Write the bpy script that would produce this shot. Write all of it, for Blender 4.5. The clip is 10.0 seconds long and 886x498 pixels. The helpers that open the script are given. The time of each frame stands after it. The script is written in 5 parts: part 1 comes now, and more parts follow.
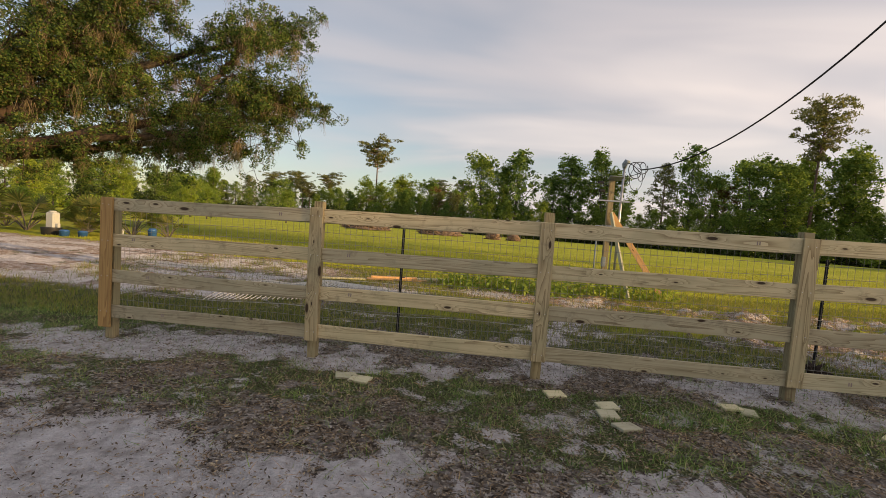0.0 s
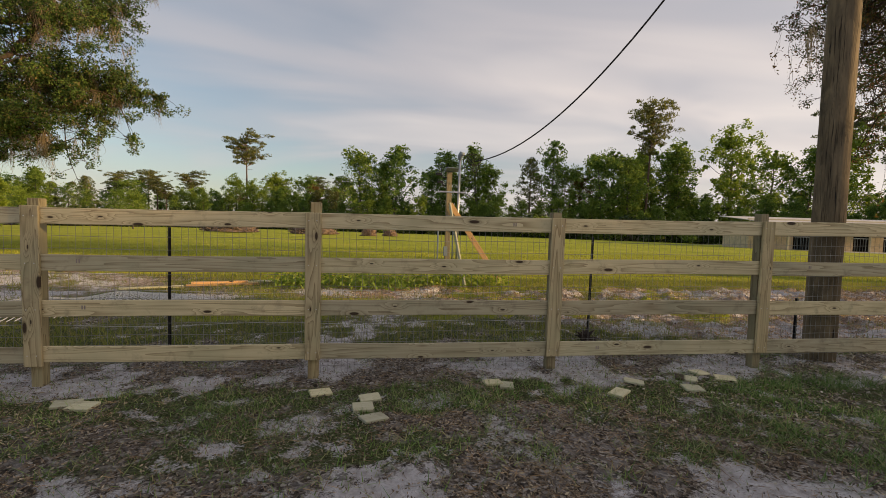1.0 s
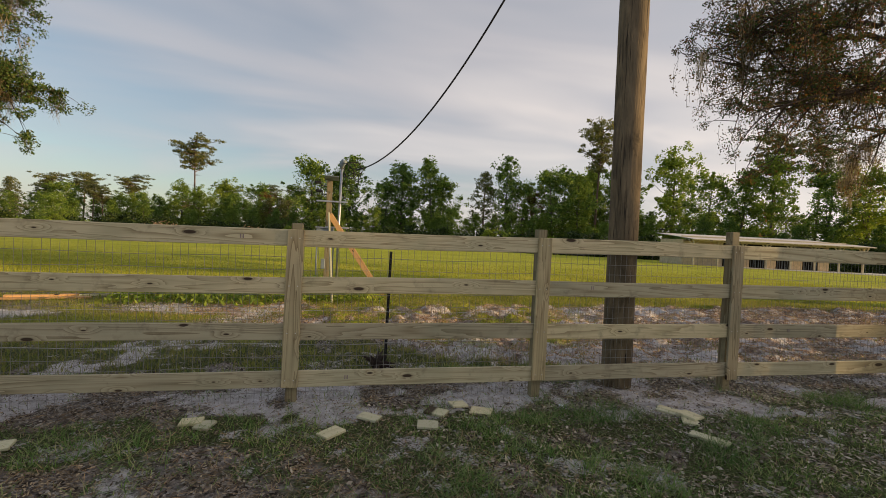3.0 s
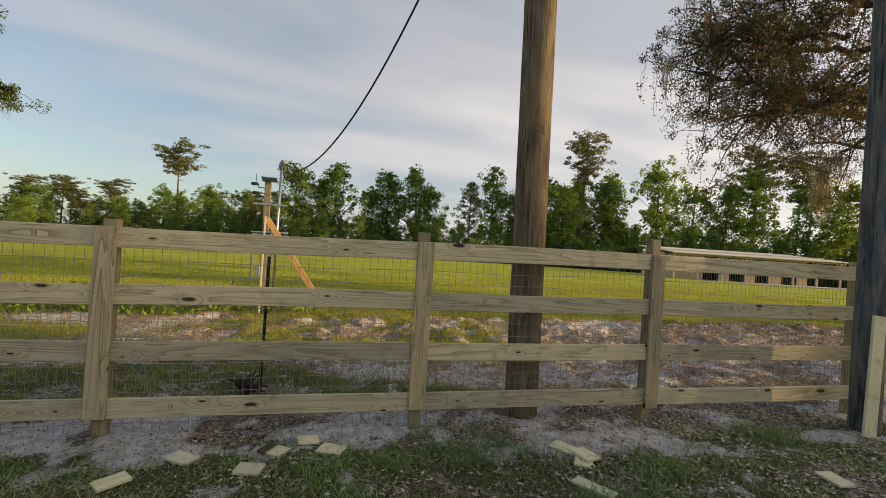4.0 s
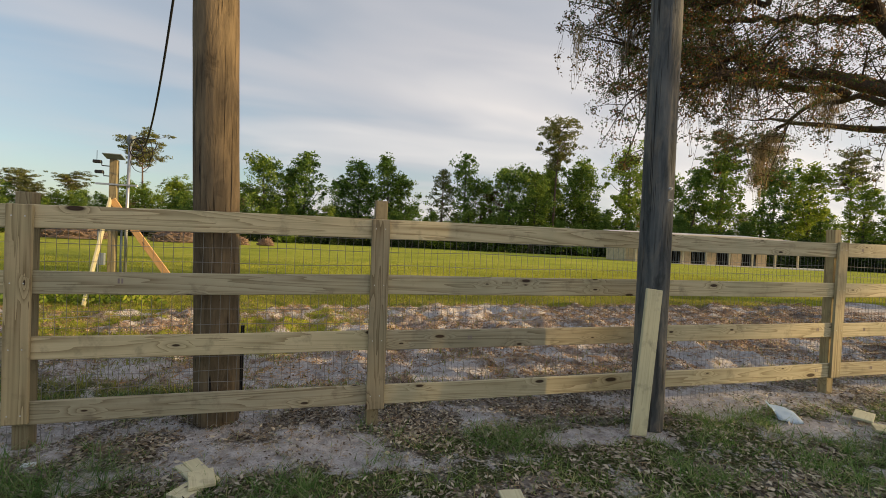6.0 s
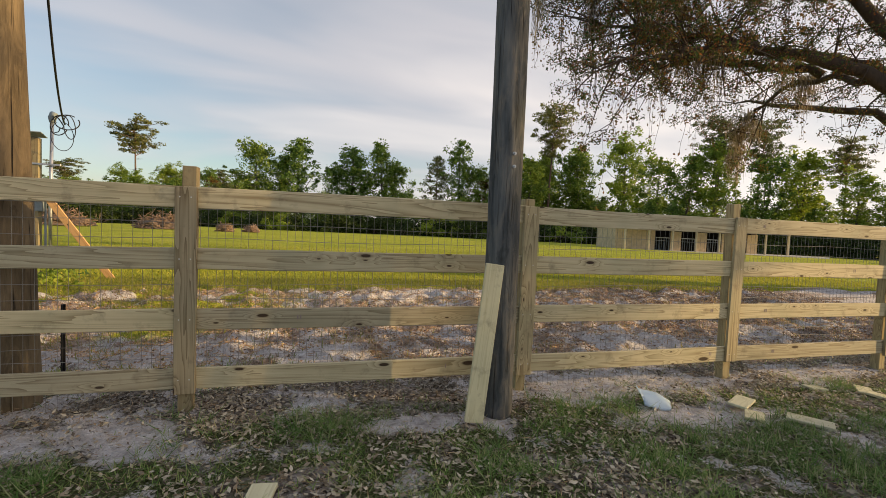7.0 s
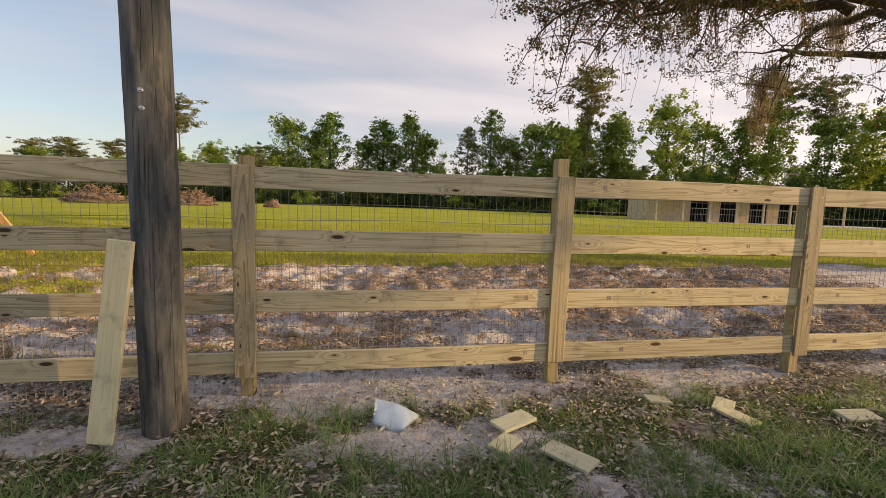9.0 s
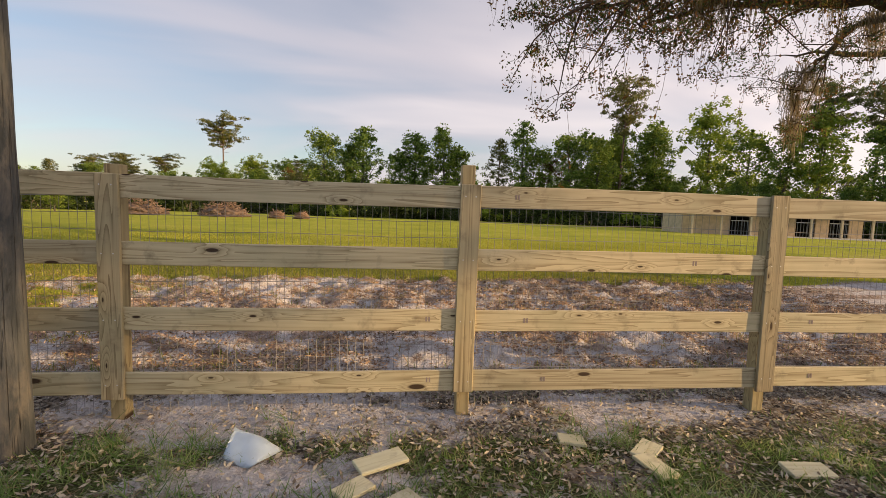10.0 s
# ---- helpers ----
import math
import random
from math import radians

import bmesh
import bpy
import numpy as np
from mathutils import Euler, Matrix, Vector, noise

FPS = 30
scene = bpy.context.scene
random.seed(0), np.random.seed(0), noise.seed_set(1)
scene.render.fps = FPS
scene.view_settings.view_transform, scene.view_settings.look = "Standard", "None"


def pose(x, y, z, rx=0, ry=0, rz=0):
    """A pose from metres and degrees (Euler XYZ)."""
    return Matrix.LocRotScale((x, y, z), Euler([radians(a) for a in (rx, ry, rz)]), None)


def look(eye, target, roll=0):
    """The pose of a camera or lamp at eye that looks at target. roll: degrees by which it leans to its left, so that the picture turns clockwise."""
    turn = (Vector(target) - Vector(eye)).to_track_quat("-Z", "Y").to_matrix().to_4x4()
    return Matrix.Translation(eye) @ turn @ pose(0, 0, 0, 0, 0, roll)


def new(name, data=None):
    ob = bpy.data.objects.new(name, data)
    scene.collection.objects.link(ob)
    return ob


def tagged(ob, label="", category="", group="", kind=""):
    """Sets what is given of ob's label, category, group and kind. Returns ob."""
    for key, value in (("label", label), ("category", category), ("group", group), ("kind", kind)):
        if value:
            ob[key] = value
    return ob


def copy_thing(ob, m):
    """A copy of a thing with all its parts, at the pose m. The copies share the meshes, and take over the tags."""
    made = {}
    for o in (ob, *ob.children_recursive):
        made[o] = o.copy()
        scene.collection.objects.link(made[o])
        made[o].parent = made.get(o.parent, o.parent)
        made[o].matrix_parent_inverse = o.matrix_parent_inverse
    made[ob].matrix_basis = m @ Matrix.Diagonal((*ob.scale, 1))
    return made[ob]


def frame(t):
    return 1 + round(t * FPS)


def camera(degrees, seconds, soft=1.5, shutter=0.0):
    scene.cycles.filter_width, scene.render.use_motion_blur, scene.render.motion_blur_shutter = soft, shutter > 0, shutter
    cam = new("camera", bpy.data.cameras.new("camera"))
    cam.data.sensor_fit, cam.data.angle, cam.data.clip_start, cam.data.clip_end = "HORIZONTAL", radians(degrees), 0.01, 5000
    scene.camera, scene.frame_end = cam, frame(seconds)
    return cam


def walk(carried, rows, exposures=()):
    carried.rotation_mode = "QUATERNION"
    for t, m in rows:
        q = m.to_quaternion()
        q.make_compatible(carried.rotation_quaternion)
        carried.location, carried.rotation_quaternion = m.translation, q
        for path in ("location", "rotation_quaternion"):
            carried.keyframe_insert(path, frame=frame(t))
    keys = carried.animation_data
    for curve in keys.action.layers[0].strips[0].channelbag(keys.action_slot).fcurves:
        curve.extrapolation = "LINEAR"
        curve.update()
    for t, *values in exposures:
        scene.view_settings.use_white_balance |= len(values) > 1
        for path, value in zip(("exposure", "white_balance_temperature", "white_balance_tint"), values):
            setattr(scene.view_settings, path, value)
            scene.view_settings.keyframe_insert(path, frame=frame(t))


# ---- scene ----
cam = camera(89.4, 10.0, 0.6)
PATH = [
    (0, (4.325, -4.678, 1.51), (4.104, -2.694, 1.392), 4.2),
    (0.5, (4.911, -4.566, 1.514), (4.985, -2.57, 1.401), 3.3),
    (1, (5.513, -4.483, 1.51), (5.79, -2.505, 1.401), 1.7),
    (1.5, (6.057, -4.479, 1.567), (6.372, -2.508, 1.451), 1.4),
    (2, (6.575, -4.374, 1.587), (6.928, -2.407, 1.497), 1.7),
    (2.5, (7.204, -4.355, 1.585), (7.617, -2.399, 1.508), 2.5),
    (2.7, (7.434, -4.362, 1.599), (7.861, -2.409, 1.535), 2.5),
    (3.8, (8.733, -3.956, 1.595), (9.201, -2.012, 1.574), 3.6),
    (4, (9.005, -3.894, 1.602), (9.484, -1.953, 1.6), 3.6),
    (4.5, (9.66, -3.678, 1.625), (10.171, -1.745, 1.691), 3.2),
    (5, (10.401, -3.617, 1.603), (10.91, -1.684, 1.669), 2.8),
    (5.5, (10.971, -3.661, 1.588), (11.498, -1.731, 1.605), 2.5),
    (6, (11.704, -3.66, 1.54), (12.255, -1.737, 1.494), 2.5),
    (6.2, (11.969, -3.667, 1.546), (12.524, -1.747, 1.474), 2.6),
    (7.3, (13.578, -3.728, 1.441), (14.127, -1.809, 1.316), 2.5),
    (7.5, (13.858, -3.702, 1.445), (14.403, -1.784, 1.286), 2.5),
    (8, (14.484, -3.596, 1.413), (14.981, -1.672, 1.192), 2.0),
    (8.5, (15.188, -3.458, 1.434), (15.631, -1.523, 1.189), 1.9),
    (9, (15.829, -3.415, 1.489), (16.201, -1.462, 1.265), 1.8),
    (9.5, (16.415, -3.276, 1.549), (16.71, -1.306, 1.367), 1.7),
    (10, (16.934, -3.238, 1.51), (17.149, -1.257, 1.334), 1.8),
]
walk(cam, [(t, look(eye, target, roll)) for t, eye, target, roll in PATH], [(0, 0.32, 6750, 10), (0.5, 0.12, 6650, 9), (2.5, 0.10, 6500, 8), (4, 0.22, 6300, 4), (6, 0.28, 6300, 4), (7.5, 0.40, 6450, 8), (8.5, 0.41, 6500, 11), (10, 0.38, 6450, 14)])

# ---- world, sun, exposure ----
SUN_EL, SUN_AZ = 12.0, 106.0
world = bpy.data.worlds.new("world")
scene.world = world
world.use_nodes = True
wn, wl = world.node_tree.nodes, world.node_tree.links
wn.clear()
w_out = wn.new("ShaderNodeOutputWorld")
w_bg = wn.new("ShaderNodeBackground")
w_bg.inputs["Strength"].default_value = 0.14
w_sky = wn.new("ShaderNodeTexSky")
w_sky.sky_type = "NISHITA"
w_sky.sun_disc = False
w_sky.sun_elevation = radians(SUN_EL)
w_sky.sun_rotation = radians(SUN_AZ)
w_sky.air_density, w_sky.dust_density, w_sky.ozone_density = 1.0, 1.0, 1.3
w_co = wn.new("ShaderNodeTexCoord")


def sky_math(op, a, b):
    node = wn.new("ShaderNodeMath")
    node.operation = op
    for k, value in enumerate((a, b)):
        if isinstance(value, (int, float)):
            node.inputs[k].default_value = value
        else:
            wl.new(value, node.inputs[k])
    return node.outputs[0]


def sky_noise(vector, turn, scale, size, detail, rough, distort):
    mp = wn.new("ShaderNodeMapping")
    mp.inputs["Rotation"].default_value = (0, 0, radians(turn))
    mp.inputs["Scale"].default_value = scale
    wl.new(vector, mp.inputs["Vector"])
    no = wn.new("ShaderNodeTexNoise")
    no.inputs["Scale"].default_value = size
    no.inputs["Detail"].default_value = detail
    no.inputs["Roughness"].default_value = rough
    no.inputs["Distortion"].default_value = distort
    wl.new(mp.outputs["Vector"], no.inputs["Vector"])
    return no.outputs["Fac"]


def sky_ramp(fac, *stops):
    node = wn.new("ShaderNodeValToRGB")
    e = node.color_ramp.elements
    while len(e) < len(stops):
        e.new(0.5)
    for k, (pos, col) in enumerate(stops):
        e[k].position, e[k].color = pos, (*col, 1)
    wl.new(fac, node.inputs["Fac"])
    return node.outputs["Color"]


# long streaks of thin high cloud lying on a flat sheet overhead
w_xyz = wn.new("ShaderNodeSeparateXYZ")
wl.new(w_co.outputs["Generated"], w_xyz.inputs[0])
w_lift = sky_math("ADD", sky_math("MAXIMUM", w_xyz.outputs[2], 0.0), 0.16)
w_flat = wn.new("ShaderNodeCombineXYZ")
wl.new(sky_math("DIVIDE", w_xyz.outputs[0], w_lift), w_flat.inputs[0])
wl.new(sky_math("DIVIDE", w_xyz.outputs[1], w_lift), w_flat.inputs[1])
w_sheet = sky_noise(w_flat.outputs[0], -28, (0.34, 0.62, 1.0), 0.80, 4.0, 0.45, 0.9)
w_wisp = sky_noise(w_flat.outputs[0], -22, (0.42, 0.85, 1.0), 1.5, 3.0, 0.45, 1.0)
w_side = sky_math("MULTIPLY", w_xyz.outputs[0], 0.20)
w_fac = sky_math("ADD", sky_math("ADD", sky_math("MULTIPLY", w_sheet, 0.75), sky_math("MULTIPLY", w_wisp, 0.25)), w_side)
w_cover = sky_ramp(w_fac, (0.33, (0.20, 0.20, 0.20)), (0.47, (0.68, 0.68, 0.68)), (0.62, (0.92, 0.92, 0.92)))
w_body = sky_ramp(sky_math("ADD", sky_math("ADD", sky_math("MULTIPLY", w_wisp, 0.6), sky_math("MULTIPLY", w_sheet, 0.4)), sky_math("MULTIPLY", w_xyz.outputs[0], 0.24)),
                  (0.36, (3.68, 3.48, 3.66)), (0.52, (4.30, 3.88, 3.92)), (0.74, (5.9, 5.2, 4.9)))
w_mix = wn.new("ShaderNodeMix")
w_mix.data_type = "RGBA"
wl.new(w_cover, w_mix.inputs["Factor"])
wl.new(w_sky.outputs["Color"], w_mix.inputs["A"])
wl.new(w_body, w_mix.inputs["B"])
wl.new(w_mix.outputs["Result"], w_bg.inputs["Color"])
wl.new(w_bg.outputs["Background"], w_out.inputs["Surface"])

sun = new("sun", bpy.data.lights.new("sun", "SUN"))
sun.data.energy = 5.0
sun.data.angle = radians(0.6)
sun.data.color = (1.0, 0.66, 0.30)
to_sun = Vector((math.cos(radians(SUN_EL)) * math.sin(radians(SUN_AZ)),
                 math.cos(radians(SUN_EL)) * math.cos(radians(SUN_AZ)), math.sin(radians(SUN_EL))))
sun.matrix_basis = look(to_sun * 50, (0, 0, 0))


# ---- materials ----
class Mat:
    """A node material with a Principled surface and short ways to wire it."""

    def __init__(self, name, rough=0.8, metal=0.0):
        self.m = bpy.data.materials.new(name)
        self.m.use_nodes = True
        self.t = self.m.node_tree
        self.p = self.t.nodes["Principled BSDF"]
        self.p.inputs["Roughness"].default_value = rough
        self.p.inputs["Metallic"].default_value = metal
        self.p.inputs["Specular IOR Level"].default_value = 0.3

    def n(self, kind, **values):
        node = self.t.nodes.new(kind)
        for key, value in values.items():
            node.inputs[key.replace("_", " ")].default_value = value
        return node

    def wire(self, a, b):
        self.t.links.new(a, b)

    def coords(self, scale=(1, 1, 1), space="Object", shift=False):
        co = self.n("ShaderNodeTexCoord")
        mp = self.n("ShaderNodeMapping", Scale=scale)
        self.wire(co.outputs[space], mp.inputs["Vector"])
        if shift:
            info = self.n("ShaderNodeObjectInfo")
            mul = self.n("ShaderNodeMath")
            mul.operation = "MULTIPLY"
            mul.inputs[1].default_value = 91.0
            self.wire(info.outputs["Random"], mul.inputs[0])
            add = self.n("ShaderNodeVectorMath")
            add.operation = "ADD"
            self.wire(mp.outputs["Vector"], add.inputs[0])
            self.wire(mul.outputs[0], add.inputs[1])
            return add.outputs[0]
        return mp.outputs["Vector"]

    def noise(self, vector, scale, detail=4.0, rough=0.55, distortion=0.0):
        node = self.n("ShaderNodeTexNoise", Scale=scale, Detail=detail, Roughness=rough, Distortion=distortion)
        if vector is not None:
            self.wire(vector, node.inputs["Vector"])
        return node.outputs["Fac"]

    def ramp(self, fac, *stops):
        node = self.n("ShaderNodeValToRGB")
        e = node.color_ramp.elements
        while len(e) < len(stops):
            e.new(0.5)
        for k, (pos, col) in enumerate(stops):
            e[k].position = pos
            e[k].color = (*col, 1) if isinstance(col, tuple) else (col, col, col, 1)
        self.wire(fac, node.inputs["Fac"])
        return node.outputs["Color"]

    def mix(self, fac, a, b, mode="MIX"):
        node = self.n("ShaderNodeMix")
        node.data_type, node.blend_type = "RGBA", mode
        for socket, value in (("Factor", fac), ("A", a), ("B", b)):
            if isinstance(value, (int, float)):
                node.inputs[socket].default_value = value
            elif isinstance(value, tuple):
                node.inputs[socket].default_value = (*value, 1)
            else:
                self.wire(value, node.inputs[socket])
        return node.outputs["Result"]

    def math(self, op, a, b=0.0, clamp=False):
        node = self.n("ShaderNodeMath")
        node.operation, node.use_clamp = op, clamp
        for k, value in enumerate((a, b)):
            if isinstance(value, (int, float)):
                node.inputs[k].default_value = value
            else:
                self.wire(value, node.inputs[k])
        return node.outputs[0]

    def colour(self, c):
        if isinstance(c, tuple):
            self.p.inputs["Base Color"].default_value = (*c, 1)
        else:
            self.wire(c, self.p.inputs["Base Color"])
        return self

    def bump(self, height, strength=0.4, distance=0.01):
        node = self.n("ShaderNodeBump", Strength=strength, Distance=distance)
        self.wire(height, node.inputs["Height"])
        self.wire(node.outputs["Normal"], self.p.inputs["Normal"])
        return self


def make_pine(name, light, dark, knot=(0.035, 0.018, 0.01), green=0.5, knots=0.72):
    """Sawn treated pine: long grain along local x, growth figure, knots, greenish stain."""
    w = Mat(name, rough=0.75)
    v = w.coords((1, 1, 1), shift=True)
    cut_xyz, flat_xz = w.n("ShaderNodeSeparateXYZ"), w.n("ShaderNodeCombineXYZ")
    w.wire(v, cut_xyz.inputs[0])
    w.wire(cut_xyz.outputs[0], flat_xz.inputs[0])
    w.wire(cut_xyz.outputs[2], flat_xz.inputs[1])
    mp = w.n("ShaderNodeMapping", Scale=(2.7, 8.5, 1.0))
    w.wire(flat_xz.outputs[0], mp.inputs["Vector"])
    vor = w.n("ShaderNodeTexVoronoi", Scale=1.0)
    vor.voronoi_dimensions = "2D"
    w.wire(mp.outputs["Vector"], vor.inputs["Vector"])
    sep = w.n("ShaderNodeSeparateColor")
    w.wire(vor.outputs["Color"], sep.inputs["Color"])
    gate = w.math("GREATER_THAN", sep.outputs[0], knots)
    near = w.math("SUBTRACT", 1.0, w.math("MULTIPLY", vor.outputs["Distance"], 2.4), clamp=True)
    pull = w.math("MULTIPLY", w.math("MULTIPLY", near, gate), 0.3)
    mg = w.n("ShaderNodeMapping", Scale=(0.32, 7.5, 7.5))
    w.wire(v, mg.inputs["Vector"])
    figure = w.noise(mg.outputs["Vector"], 1.3, 2.0, 0.45, 0.7)
    rings = w.math("FRACT", w.math("MULTIPLY", w.math("ADD", figure, pull), 9.0))
    mf = w.n("ShaderNodeMapping", Scale=(2.0, 90.0, 90.0))
    w.wire(v, mf.inputs["Vector"])
    fibre = w.noise(mf.outputs["Vector"], 2.0, 3.0)
    rings = w.math("POWER", rings, 1.8)
    grain = w.math("ADD", w.math("MULTIPLY", rings, 0.66), w.math("MULTIPLY", fibre, 0.50))
    col = w.ramp(grain, (0.18, light), (0.62, tuple(0.6 * a + 0.4 * b for a, b in zip(light, dark))), (0.95, dark))
    stain = w.noise(v, 2.3, 3.0)
    col = w.mix(w.math("MULTIPLY", w.ramp(stain, (0.45, 0.0), (0.72, 1.0)), green), col, (0.27, 0.29, 0.19))
    grime = w.noise(v, 7.0, 5.0, 0.65)
    col = w.mix(w.math("MULTIPLY", w.ramp(grime, (0.56, 0.0), (0.74, 1.0)), 0.5), col, (0.14, 0.11, 0.08))
    info = w.n("ShaderNodeObjectInfo")
    tone = w.ramp(info.outputs["Random"], (0.0, (0.68, 0.67, 0.68)), (0.5, (0.95, 0.94, 0.90)), (1.0, (1.10, 1.03, 0.92)))
    col = w.mix(1.0, col, tone, "MULTIPLY")
    size = w.math("MULTIPLY", vor.outputs["Distance"], w.math("ADD", 0.6, w.math("MULTIPLY", sep.outputs[1], 1.9)))
    spot = w.math("MULTIPLY", w.ramp(size, (0.085, 1.0), (0.125, 0.0)), gate)
    halo = w.math("MULTIPLY", w.ramp(size, (0.10, 1.0), (0.26, 0.0)), gate)
    col = w.mix(w.math("MULTIPLY", halo, 0.35), col, dark)
    col = w.mix(w.math("MULTIPLY", spot, 0.95), col, knot)
    w.colour(col)
    w.bump(grain, 0.25, 0.004)
    return w.m


M_RAIL = make_pine("pine_rail", (0.63, 0.565, 0.385), (0.30, 0.24, 0.14), green=0.32)
M_FACE = make_pine("pine_face_board", (0.52, 0.44, 0.28), (0.20, 0.15, 0.08), green=0.4, knots=0.74)
M_POST = make_pine("pine_post", (0.44, 0.37, 0.215), (0.20, 0.15, 0.08), green=0.5, knots=0.8)
M_END = make_pine("pine_end_board", (0.44, 0.29, 0.12), (0.24, 0.14, 0.055), green=0.1, knots=0.8)
M_CUT = make_pine("pine_offcut", (0.66, 0.64, 0.46), (0.54, 0.51, 0.34), green=0.15, knots=0.82)
M_FRESH = make_pine("fresh_lumber", (0.62, 0.40, 0.20), (0.48, 0.28, 0.13), green=0.0, knots=0.8)


def make_pole(name, a, b, c):
    """Old treated pole: long checks, grey weathering and brown where rubbed."""
    w = Mat(name, rough=0.85)
    v = w.coords((1, 1, 1), shift=True)
    m1 = w.n("ShaderNodeMapping", Scale=(13, 13, 1.3))
    w.wire(v, m1.inputs["Vector"])
    streak = w.noise(m1.outputs["Vector"], 1.6, 5.0, 0.6, 0.4)
    m2 = w.n("ShaderNodeMapping", Scale=(3, 3, 0.7))
    w.wire(v, m2.inputs["Vector"])
    patch = w.noise(m2.outputs["Vector"], 1.5, 4.0)
    m3 = w.n("ShaderNodeMapping", Scale=(60, 60, 1.2))
    w.wire(v, m3.inputs["Vector"])
    crack = w.noise(m3.outputs["Vector"], 1.0, 3.0, 0.5, 1.0)
    col = w.ramp(streak, (0.3, a), (0.5, b), (0.72, c))
    col = w.mix(w.ramp(patch, (0.40, 0.0), (0.66, 0.75)), col, tuple(x * 0.55 for x in a))
    m4 = w.n("ShaderNodeMapping", Scale=(7, 7, 2.2))
    w.wire(v, m4.inputs["Vector"])
    worn = w.noise(m4.outputs["Vector"], 1.3, 6.0, 0.65, 0.8)
    col = w.mix(w.ramp(worn, (0.50, 0.0), (0.66, 0.65)), col, tuple(0.7 * x + 0.3 * y for x, y in zip(c, (0.20, 0.14, 0.08))))
    col = w.mix(w.ramp(worn, (0.30, 0.7), (0.42, 0.0)), col, tuple(x * 0.35 for x in a))
    col = w.mix(w.ramp(crack, (0.30, 1.0), (0.38, 0.0)), col, (0.015, 0.012, 0.01))
    w.colour(col)
    w.bump(w.math("ADD", w.math("ADD", streak, worn), w.ramp(crack, (0.28, 0.0), (0.40, 1.0))), 0.9, 0.014)
    return w.m


M_POLE_TAN = make_pole("pole_tan", (0.12, 0.09, 0.055), (0.175, 0.132, 0.08), (0.26, 0.195, 0.115))
M_POLE_GREY = make_pole("pole_grey", (0.05, 0.058, 0.063), (0.115, 0.122, 0.124), (0.19, 0.185, 0.17))


def make_plain(name, col, rough=0.6, metal=0.0, vary=0.2, scale=14.0, bump=0.1):
    w = Mat(name, rough, metal)
    v = w.coords(shift=True)
    f = w.noise(v, scale, 5.0, 0.6)
    w.colour(w.ramp(f, (0.25, tuple(x * (1 - vary) for x in col)), (0.75, tuple(min(1, x * (1 + vary)) for x in col))))
    w.bump(f, bump, 0.004)
    return w.m


M_WIRE = make_plain("galvanised_wire", (0.62, 0.62, 0.60), 0.5, 0.2, 0.2)
M_WIRE_DARK = make_plain("dull_wire", (0.30, 0.29, 0.27), 0.55, 0.3, 0.3)
M_BLACK = make_plain("black_paint", (0.02, 0.02, 0.022), 0.5)
M_CABLE = make_plain("black_cable", (0.018, 0.018, 0.02), 0.6)
M_GALV = make_plain("galvanised_steel", (0.45, 0.47, 0.5), 0.4, 0.8, 0.2)
M_BOX = make_plain("grey_enamel", (0.22, 0.26, 0.29), 0.5, 0.0, 0.15)
M_WHITE = make_plain("white_plastic", (0.42, 0.43, 0.41), 0.45, 0.0, 0.06)
M_BLUE = make_plain("blue_plastic", (0.03, 0.10, 0.28), 0.4)
M_PAPER = make_plain("white_paper_bag", (0.72, 0.84, 0.98), 0.8, 0.0, 0.05, 9.0, 0.2)
M_CARD = make_plain("pale_card", (0.7, 0.75, 0.8), 0.6, 0.0, 0.1)
M_BARN = make_plain("unpainted_sheathing", (0.60, 0.47, 0.31), 0.85, 0.0, 0.22, 3.0)
M_BARN_POST = make_plain("barn_lumber", (0.58, 0.50, 0.36), 0.8, 0.0, 0.15, 5.0)
M_BARN_ROOF = make_plain("pale_roof_sheet", (0.62, 0.58, 0.54), 0.5, 0.2, 0.1, 2.0)
# near-black boards: the shade inside the stalls and porch, put into the colour
M_BARN_SHADE = make_plain("shade_dark_boards", (0.035, 0.03, 0.027), 0.9, 0.0, 0.3)
M_SLAB = make_plain("concrete", (0.55, 0.56, 0.57), 0.85)
M_BRUSH = make_plain("dead_branches", (0.25, 0.175, 0.13), 0.9, 0.0, 0.45, 6.0)
M_DIRTPILE = make_plain("dirt_pile", (0.15, 0.11, 0.085), 0.95, 0.0, 0.35, 4.0, 0.5)
M_ROOT = make_plain("dark_root", (0.04, 0.03, 0.025), 0.9, 0.0, 0.4)


def make_bark(name, a, b):
    w = Mat(name, rough=0.9)
    v = w.coords((1, 1, 0.35))
    f = w.noise(v, 9.0, 6.0, 0.65, 0.6)
    g = w.noise(v, 1.2, 3.0)
    col = w.ramp(f, (0.3, a), (0.7, b))
    col = w.mix(w.ramp(g, (0.45, 0.0), (0.7, 0.6)), col, (0.085, 0.075, 0.06))
    w.colour(col)
    w.bump(f, 0.9, 0.03)
    return w.m


M_BARK = make_bark("oak_bark", (0.028, 0.02, 0.015), (0.09, 0.058, 0.038))
M_PINE_BARK = make_bark("pine_bark", (0.09, 0.055, 0.04), (0.24, 0.16, 0.12))
M_GREY_BARK = make_bark("grey_bark", (0.07, 0.06, 0.05), (0.22, 0.19, 0.16))


